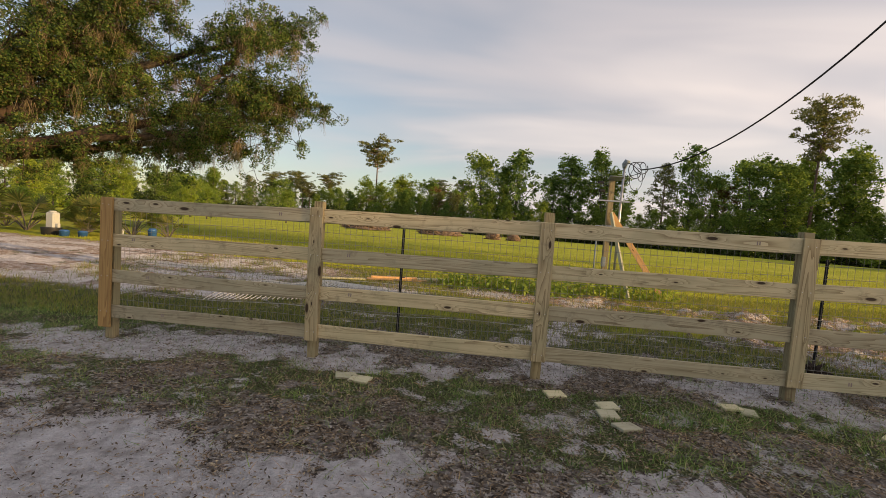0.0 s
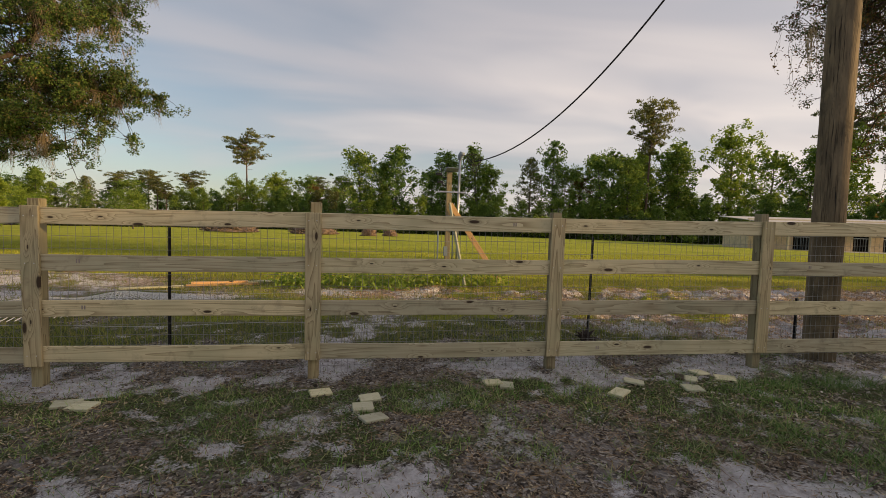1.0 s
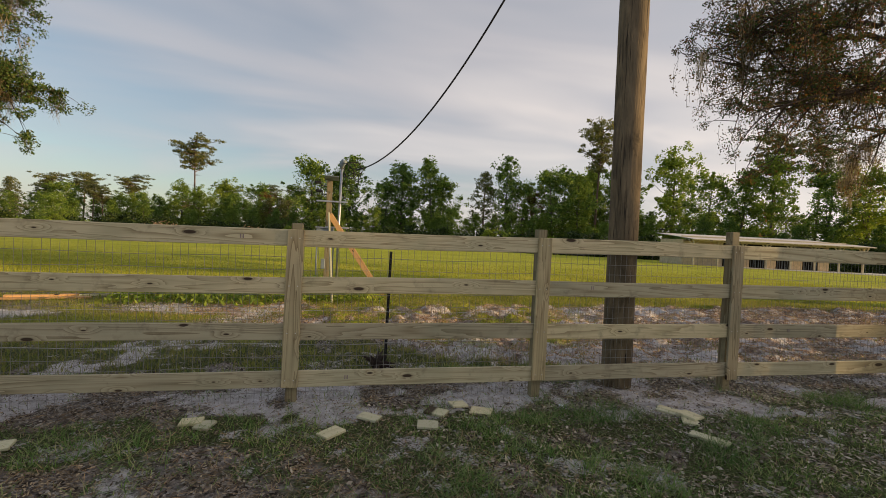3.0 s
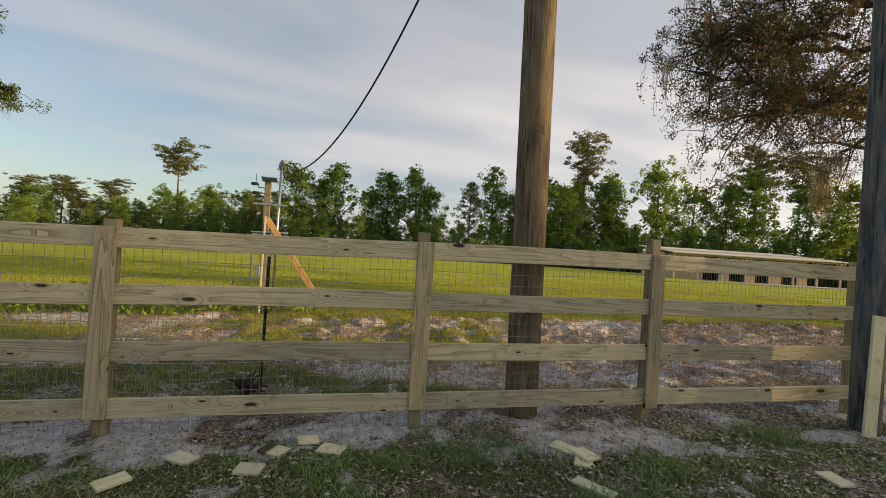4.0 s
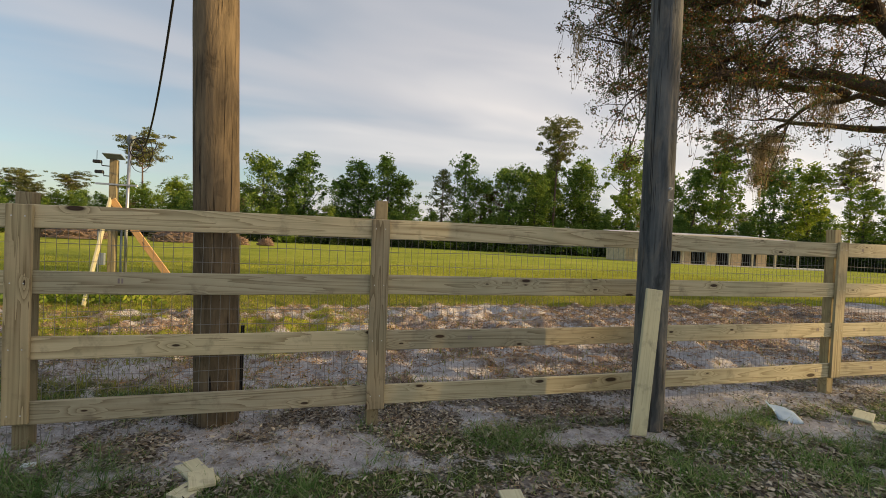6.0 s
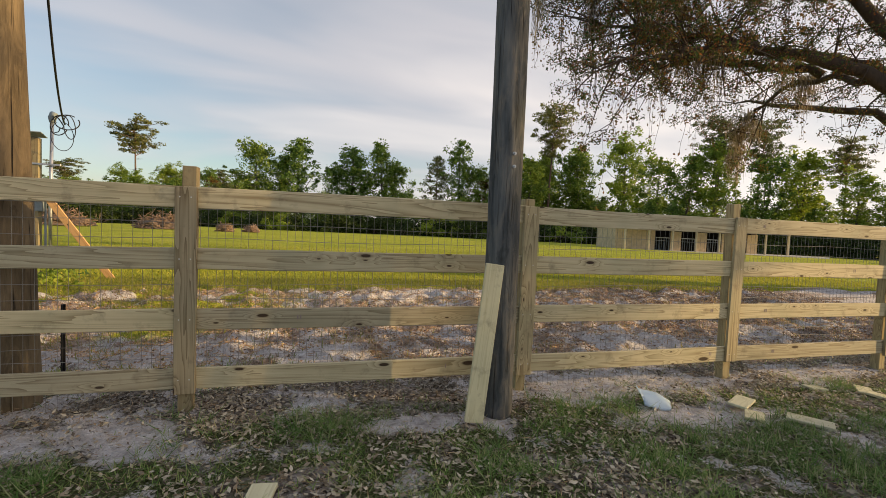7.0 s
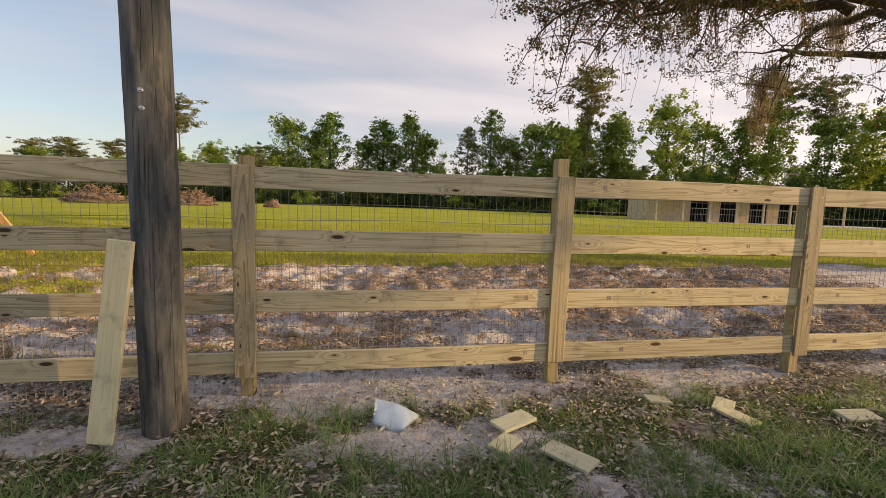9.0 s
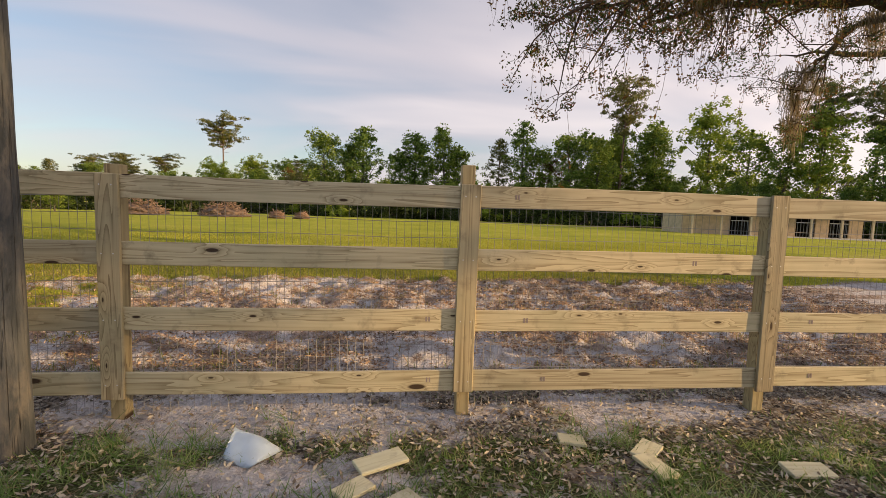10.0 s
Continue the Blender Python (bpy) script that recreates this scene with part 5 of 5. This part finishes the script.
# ---- steel posts behind the fence ----
def steel_post(x, y, top, label, lean=0.0, r=0.016):
    ob = holder("steel_fence_post", label, "fence post", "old steel fence posts", m=pose(x, y, 0, 0, lean, 0))
    foot = float(ground_z(x, y)) - 0.2
    bm = box(0.034, 0.006, top - foot, 0.001, (0, 0.012, (top + foot) / 2))
    box(0.005, 0.026, top - foot, 0.001, (0, -0.004, (top + foot) / 2), bm)
    part("stem", bm, M_BLACK, ob)
    for i in range(22):
        z = top - 0.05 - i * 0.054
        if z > 0.1:
            part("stud", box(0.01, 0.008, 0.014, 0.001, (0, -0.02, z)), M_BLACK, ob)


steel_post(3.21, 0.80, 1.39, "black steel post standing behind the fence")
steel_post(8.34, 1.22, 1.40, "black steel post standing behind the fence", 0.6)
steel_post(11.09, 0.79, 0.66, "short thin steel post behind the tall pole")
for z in (0.28, 0.48, 0.66):
    strand = bmesh.new()
    tube(strand, [(-0.3 + 0.5 * i, 0.75 + 0.05 * i / 2.0, z + 0.02 * math.sin(i * 1.3 + z * 9) + 0.0) for i in range(22)], 0.0022, 5)
    tagged(part("wire_strand", strand, M_WIRE), "loose old wire strand strung between steel posts", "wire", "old wire strands")
r = random.Random(5)
root_ball = holder("root_ball", "dark tangled root ball at a steel post", "root ball", m=Matrix.Translation((8.22, 1.05, float(ground_z(8.22, 1.05)))))
for k in range(16):
    a = r.uniform(0, 6.28)
    e = Vector((math.cos(a) * r.uniform(0.08, 0.3), math.sin(a) * r.uniform(0.05, 0.16), r.uniform(0.0, 0.2)))
    bm = bmesh.new()
    tube(bm, [(0, 0, 0.0), e * 0.5 + Vector((0, 0, 0.05)), e], [0.035, 0.022, 0.006], 6)
    part("root", bm, M_ROOT, root_ball)


# ---- service post with meter box, mast and overhead cable ----
service = holder("service_post", "wooden service post with meter box, mast and braces", "service post")
ux, uy = 7.37, 7.95
part("upright", plank(3.2, 0.14, 0.14, 0.002, rng), M_POST, service, m=pose(ux, uy, 1.37, 0, -90, 0))


def brace(a, b, label, mat):
    a, b = Vector(a), Vector(b)
    q = (b - a).to_track_quat("X", "Z").to_matrix().to_4x4()
    part("brace", plank((b - a).length, 0.14, 0.04, 0.004, rng), mat, service, label, Matrix.Translation((a + b) / 2) @ q)


brace((7.38, 7.76, 2.08), (7.58, 6.2, -0.03), "pale diagonal brace board", M_CUT)
brace((7.40, 7.80, 2.08), (8.86, 7.75, -0.03), "orange diagonal brace board", M_FRESH)
bm = bmesh.new()
tube(bm, [(7.64, 7.92, 0.0), (7.64, 7.92, 1.6), (7.66, 7.95, 3.36)], 0.032, 14)
mast = part("mast", bm, M_GALV, service, "galvanised conduit mast")
bm = bmesh.new()
tube(bm, [(7.66, 7.95, 3.32), (7.66, 7.95, 3.42), (7.69, 7.93, 3.49), (7.76, 7.88, 3.47)], [0.05, 0.075, 0.075, 0.045], 12)
part("weather_head", bm, M_BOX, mast, "grey weather head")
part("meter_box", box(0.46, 0.16, 0.30, 0.015, (7.30, 7.95, 1.56)), M_BOX, service, "blue-grey meter box")
part("box_lid", box(0.50, 0.20, 0.03, 0.006, (7.30, 7.94, 1.725)), M_GALV, service)
for z, x0, x1 in ((2.42, 7.05, 7.85), (1.74, 7.3, 7.9)):
    part("strut_channel", box(x1 - x0, 0.04, 0.04, 0.004, ((x0 + x1) / 2, 7.88, z)), M_GALV, service)
bm = bmesh.new()
tube(bm, [(7.10, 7.95, 1.45), (7.10, 7.95, 0.0)], 0.022, 10)
part("conduit", bm, M_BOX, service)
bm = bmesh.new()
tube(bm, [(7.52, 7.98, 1.45), (7.52, 7.98, 0.0)], 0.018, 10)
part("conduit", bm, M_BOX, service)
part("switch_box", box(0.10, 0.08, 0.26, 0.008, (7.28, 7.70, 0.78)), M_BOX, service)
part("solar_panel", box(0.36, 0.26, 0.02, 0.004, (7.42, 7.78, 3.02), None, Matrix.Rotation(radians(-18), 4, "X")), M_BOX, service, "small grey panel")
for z, dx in ((2.90, -0.22), (2.68, -0.18)):
    bm = box(0.16, 0.08, 0.07, 0.012, (ux + dx - 0.08, uy - 0.06, z))
    tube(bm, [(ux, uy, z - 0.08), (ux + dx, uy - 0.05, z - 0.08), (ux + dx, uy - 0.05, z)], 0.012, 8)
    part("floodlight", bm, M_BLACK, service, "small black lamp on a bracket")
bm = bmesh.new()
tube(bm, [(7.12, 7.74, 2.92), (7.12, 7.74, 3.12)], 0.006, 6)
part("aerial", bm, M_BLACK, service)

cable = holder("overhead_cable", "black overhead cable sagging from pole to mast", "cable")
a, b = Vector((8.02, 7.65, 3.26)), Vector((10.93, 0.33, 7.6))
bm = bmesh.new()
tube(bm, [a.lerp(b, i / 24) - Vector((0, 0, 4.65 * (i / 24) * (1 - i / 24))) for i in range(25)], 0.016, 8)
part("span", bm, M_CABLE, cable)
bm = bmesh.new()
tube(bm, [(10.80, 0.20, 7.62), (10.93, 0.33, 7.60)], 0.03, 8)
part("bracket", bm, M_GALV, cable, "galvanised cable bracket on the pole")
for k, (cx, cz, rx, rz, th) in enumerate(((7.88, 3.25, 0.16, 0.22, 0.011), (8.02, 3.32, 0.20, 0.16, 0.011), (7.93, 3.02, 0.18, 0.30, 0.007), (8.06, 3.22, 0.10, 0.24, 0.009))):
    bm = bmesh.new()
    tube(bm, [(cx + rx * math.cos(t), 7.75 + 0.06 * math.sin(t + k), cz + rz * math.sin(t)) for t in (6.283 * i / 28 + k for i in range(27))], th, 7)
    part("loop", bm, M_CABLE, cable)
bm = bmesh.new()
tube(bm, curve_points([(7.74, 7.9, 3.46), (7.85, 7.8, 3.38), (7.98, 7.7, 3.22), (8.0, 7.6, 3.17)], 10), 0.012, 7)
tube(bm, curve_points([(7.70, 7.92, 3.10), (7.84, 7.8, 3.12), (7.98, 7.55, 3.17)], 8), 0.009, 7)
part("lead", bm, M_CABLE, cable)


# ---- barn, brush piles and the far yard ----
def stable():
    """A long shed row: slab, board walls, open stall fronts, posts with knee braces and a single-pitch roof."""
    ob = holder("stable", "long unpainted timber stable with open stalls", "stable", m=pose(47.3, 41.5, -0.32, 0, 0, -12.0) @ Matrix.Scale(1.3, 4))
    L, D = 17.6, 4.1
    part("slab", box(L + 1.2, 2.2, 0.14, 0.01, (L / 2 + 0.6, -1.0, 0.05)), M_SLAB, ob, "pale concrete apron")
    part("back_wall", box(L - 2.4, 0.12, 2.5, 0.0, (L / 2 - 1.2, D, 1.25)), M_BARN, ob)
    part("end_wall", box(0.12, D, 2.45, 0.0, (0.0, D / 2, 1.22)), M_BARN, ob)
    part("end_wall", box(0.12, D, 2.45, 0.0, (L - 4.2, D / 2, 1.22)), M_BARN, ob)
    # floor and back sheet coloured dark to stand for the shade inside the stalls
    part("stall_floor", box(L, D - 0.3, 0.06, 0.0, (L / 2, D / 2, 0.03)), M_BARN_SHADE, ob)
    part("stall_lining", box(L - 4.6, 0.06, 2.3, 0.0, (L / 2 - 2.1, D - 0.2, 1.2)), M_BARN_SHADE, ob)
    x = 0.06
    part("front_panel", box(3.6, 0.10, 2.3, 0.004, (1.86, 0, 1.15)), M_BARN, ob)
    x = 3.7
    while x < L - 4.5:
        part("front_panel", box(1.0, 0.10, 1.85, 0.004, (x + 1.45 + 0.5, 0, 0.93)), M_BARN, ob)
        part("partition", box(0.08, D - 0.4, 2.2, 0.0, (x + 1.45 + 0.5, D / 2, 1.1)), M_BARN_SHADE, ob)
        part("header", box(2.44, 0.08, 0.14, 0.004, (x + 1.22, 0, 2.33)), M_BARN_POST, ob)
        door = part("stall_gate", box(1.36, 0.05, 0.06, 0.004, (x + 0.72, -0.02, 1.25)), M_GALV, ob, "dark barred stall gate")
        for q in range(6):
            part("gate_bar", box(0.025, 0.03, 1.2, 0.0, (x + 0.14 + 0.232 * q, -0.02, 0.66)), M_BOX, door)
        x += 2.46
    for k in range(8):
        px = 0.15 + k * 2.17
        post = part("post", box(0.14, 0.14, 2.3, 0.008, (px, -1.45, 1.17)), M_BARN_POST, ob)
        for s in (-1, 1):
            part("knee_brace", box(0.07, 0.07, 0.62, 0.004, (px + s * 0.22, -1.45, 2.06), None, Matrix.Rotation(radians(45 * s), 4, "Y")), M_BARN_POST, post)
    part("eave_beam", box(L - 1.8, 0.12, 0.16, 0.006, (L / 2 - 0.9, -1.45, 2.36)), M_BARN_POST, ob)
    pitch = Matrix.Rotation(radians(5.0), 4, "X")
    part("roof", box(L - 2.4, D + 0.6, 0.06, 0.01, (L / 2 - 1.5, D / 2 + 0.1, 2.84), None, pitch), M_BARN_ROOF, ob, "pale low-pitched sheet roof")
    part("porch_roof", box(L - 1.5, 2.3, 0.05, 0.01, (L / 2 - 0.9, -0.85, 2.55), None, pitch), M_BARN_ROOF, ob, "pale sheet porch roof")
    part("upper_fascia", box(L - 2.4, 0.05, 0.12, 0.004, (L / 2 - 1.5, -0.16, 2.70)), M_BARN_POST, ob)
    part("fascia", box(L - 1.5, 0.05, 0.07, 0.004, (L / 2 - 0.9, -2.0, 2.43)), M_BARN_POST, ob)
    # rafter tails and an added sheet below the roof, coloured as porch shade
    for k in range(13):
        part("rafter_tail", box(0.06, 1.5, 0.10, 0.003, (0.3 + k * 1.25, -1.1, 2.46), None, pitch), M_BARN_SHADE, ob)
    part("porch_ceiling", box(L - 1.7, 1.75, 0.02, 0.0, (L / 2 - 0.9, -0.92, 2.515), None, pitch), M_BARN_SHADE, ob, "added dark sheet standing in for shade under the porch roof")


stable()


def brush_pile(x, y, r0, h, seed, label):
    r = random.Random(seed)
    ob = holder("brush_pile", label, "brush pile", "brush piles in the field", m=Matrix.Translation((x, y, -0.03)))
    bm = bmesh.new()
    bmesh.ops.create_icosphere(bm, subdivisions=4, radius=1.0)
    for v in bm.verts:
        n = noise.fractal(v.co * 2.2 + Vector((seed, 0, 0)), 0.9, 2.0, 4)
        v.co *= 1 + 0.28 * n
        v.co = Vector((v.co.x * r0 * 0.85, v.co.y * r0 * 0.6, max(0, v.co.z) * h * 0.5))
    part("mound", bm, M_DIRTPILE, ob)
    bm = bmesh.new()
    for k in range(330):
        a, q = r.uniform(0, 6.28), r.random() ** 0.5
        c = Vector((math.cos(a) * q * r0 * 0.9, math.sin(a) * q * r0 * 0.6, h * (1 - q * q) * r.uniform(0.3, 0.95) + 0.1))
        d = Vector((r.gauss(0, 1), r.gauss(0, 0.7), r.gauss(0.15, 0.45))).normalized() * r.uniform(0.4, 1.3)
        p0 = c - d / 2
        p0.z = max(p0.z, 0.02)
        tube(bm, [p0, c + Vector((0, 0, r.uniform(-0.1, 0.1))), c + d / 2], [0.04, 0.03, 0.008], 5)
    tagged(part("branch_tangle", bm, M_BRUSH, ob), kind="stuff")


brush_pile(-2.4, 50, 3.0, 2.0, 3, "heaped brown brush pile on the far grass")
brush_pile(-12.0, 51, 3.4, 2.0, 4, "heaped brown brush pile on the far grass")
brush_pile(4.2, 47, 0.7, 0.7, 5, "small uprooted stump on the far grass")
brush_pile(6.6, 48, 0.6, 0.55, 6, "small uprooted stump on the far grass")
brush_pile(66, 24, 2.2, 1.3, 7, "low grey heap of dirt beside the stable")


def palmetto(x, y, s, seed):
    r = random.Random(seed)
    ob = holder("palmetto", "clump of fan-leaved palmetto at the yard edge", "palmetto", "palmettos at the yard edge", m=Matrix.Translation((x, y, -0.05)))
    stems, q = bmesh.new(), []
    for k in range(16):
        a, t = r.uniform(0, 6.28), r.uniform(0.25, 1.2)
        tip = Vector((math.cos(a) * math.sin(t), math.sin(a) * math.sin(t), math.cos(t))) * s * r.uniform(0.6, 1.0)
        tube(stems, [(0, 0, 0), tip * 0.6 + Vector((0, 0, 0.1 * s)), tip], [0.02, 0.014, 0.008], 5, False)
        out = tip.normalized()
        side = out.cross(Vector((0, 0, 1))).normalized()
        up = side.cross(out)
        for j in range(13):
            f = (j - 6) / 6 * 1.5
            d = (out * math.cos(f) + side * math.sin(f) - up * 0.15).normalized() * s * 0.42
            w = up.cross(d).normalized() * 0.022 * s
            q.append([tip, tip + d * 0.5 + w, tip + d, tip + d * 0.5 - w])
    tagged(part("branchwork", stems, M_GREY_BARK, ob), kind="stuff")
    leaf_part("fronds", np.array([[tuple(p) for p in f] for f in q]), M_PALM, ob)


for k, (x, y, s) in enumerate(((-14.2, 11.2, 1.4), (-15.6, 10.2, 1.3), (-12.8, 12.6, 1.3), (-10.8, 12.6, 1.3), (-13.6, 13.4, 1.5), (-9.3, 12.8, 1.0), (-16.6, 12.4, 1.6), (-11.8, 11.4, 0.7), (-17.6, 10.6, 1.3))):
    palmetto(x, y, s, 90 + k)

pump = holder("water_tank", "white plastic tank standing in a black tub", "water tank", m=pose(-12.1, 10.3, -0.05) @ Matrix.Scale(0.7, 4))
bm = bmesh.new()
tube(bm, [(0, 0, 0.0), (0, 0, 0.05), (0, 0, 0.42), (0, 0, 0.45)], [0.40, 0.42, 0.46, 0.46], 20)
part("tub", bm, M_BLACK, pump, "black plastic tub")
part("tank", box(0.52, 0.42, 0.86, 0.07, (0.02, 0.05, 0.82)), M_WHITE, pump)
bm = bmesh.new()
tube(bm, [(0, 0.05, 1.25), (0, 0.05, 1.30), (0, 0.05, 1.33)], [0.18, 0.17, 0.12], 16)
part("lid", bm, M_WHITE, pump)
part("outlet_box", box(0.20, 0.16, 0.22, 0.02, (0.36, 0.0, 0.56)), M_WHITE, pump)
for x, y, hh in ((-11.35, 10.1, 0.28), (-8.9, 11.4, 0.5), (-11.0, 10.5, 0.26)):
    bm = bmesh.new()
    tube(bm, [(0, 0, 0), (0, 0, hh * 0.8), (0, 0, hh * 0.82), (0, 0, hh)], [0.13, 0.16, 0.17, 0.1], 16)
    ob = part("plastic_jug", bm, M_BLUE)
    ob.matrix_basis = Matrix.Translation((x, y, -0.05))
    tagged(ob, "blue plastic jug on the sand", "jug", "blue jugs in the yard")
stool = holder("step_stool", "small white plastic step stool on the sand", "stool", m=pose(-10.0, 10.9, -0.05, 0, 0, 15))
part("seat", box(0.46, 0.30, 0.05, 0.015, (0, 0, 0.36)), M_WHITE, stool)
for sx in (-0.18, 0.18):
    for sy in (-0.1, 0.1):
        part("leg", box(0.06, 0.05, 0.36, 0.008, (sx, sy, 0.17)), M_WHITE, stool)
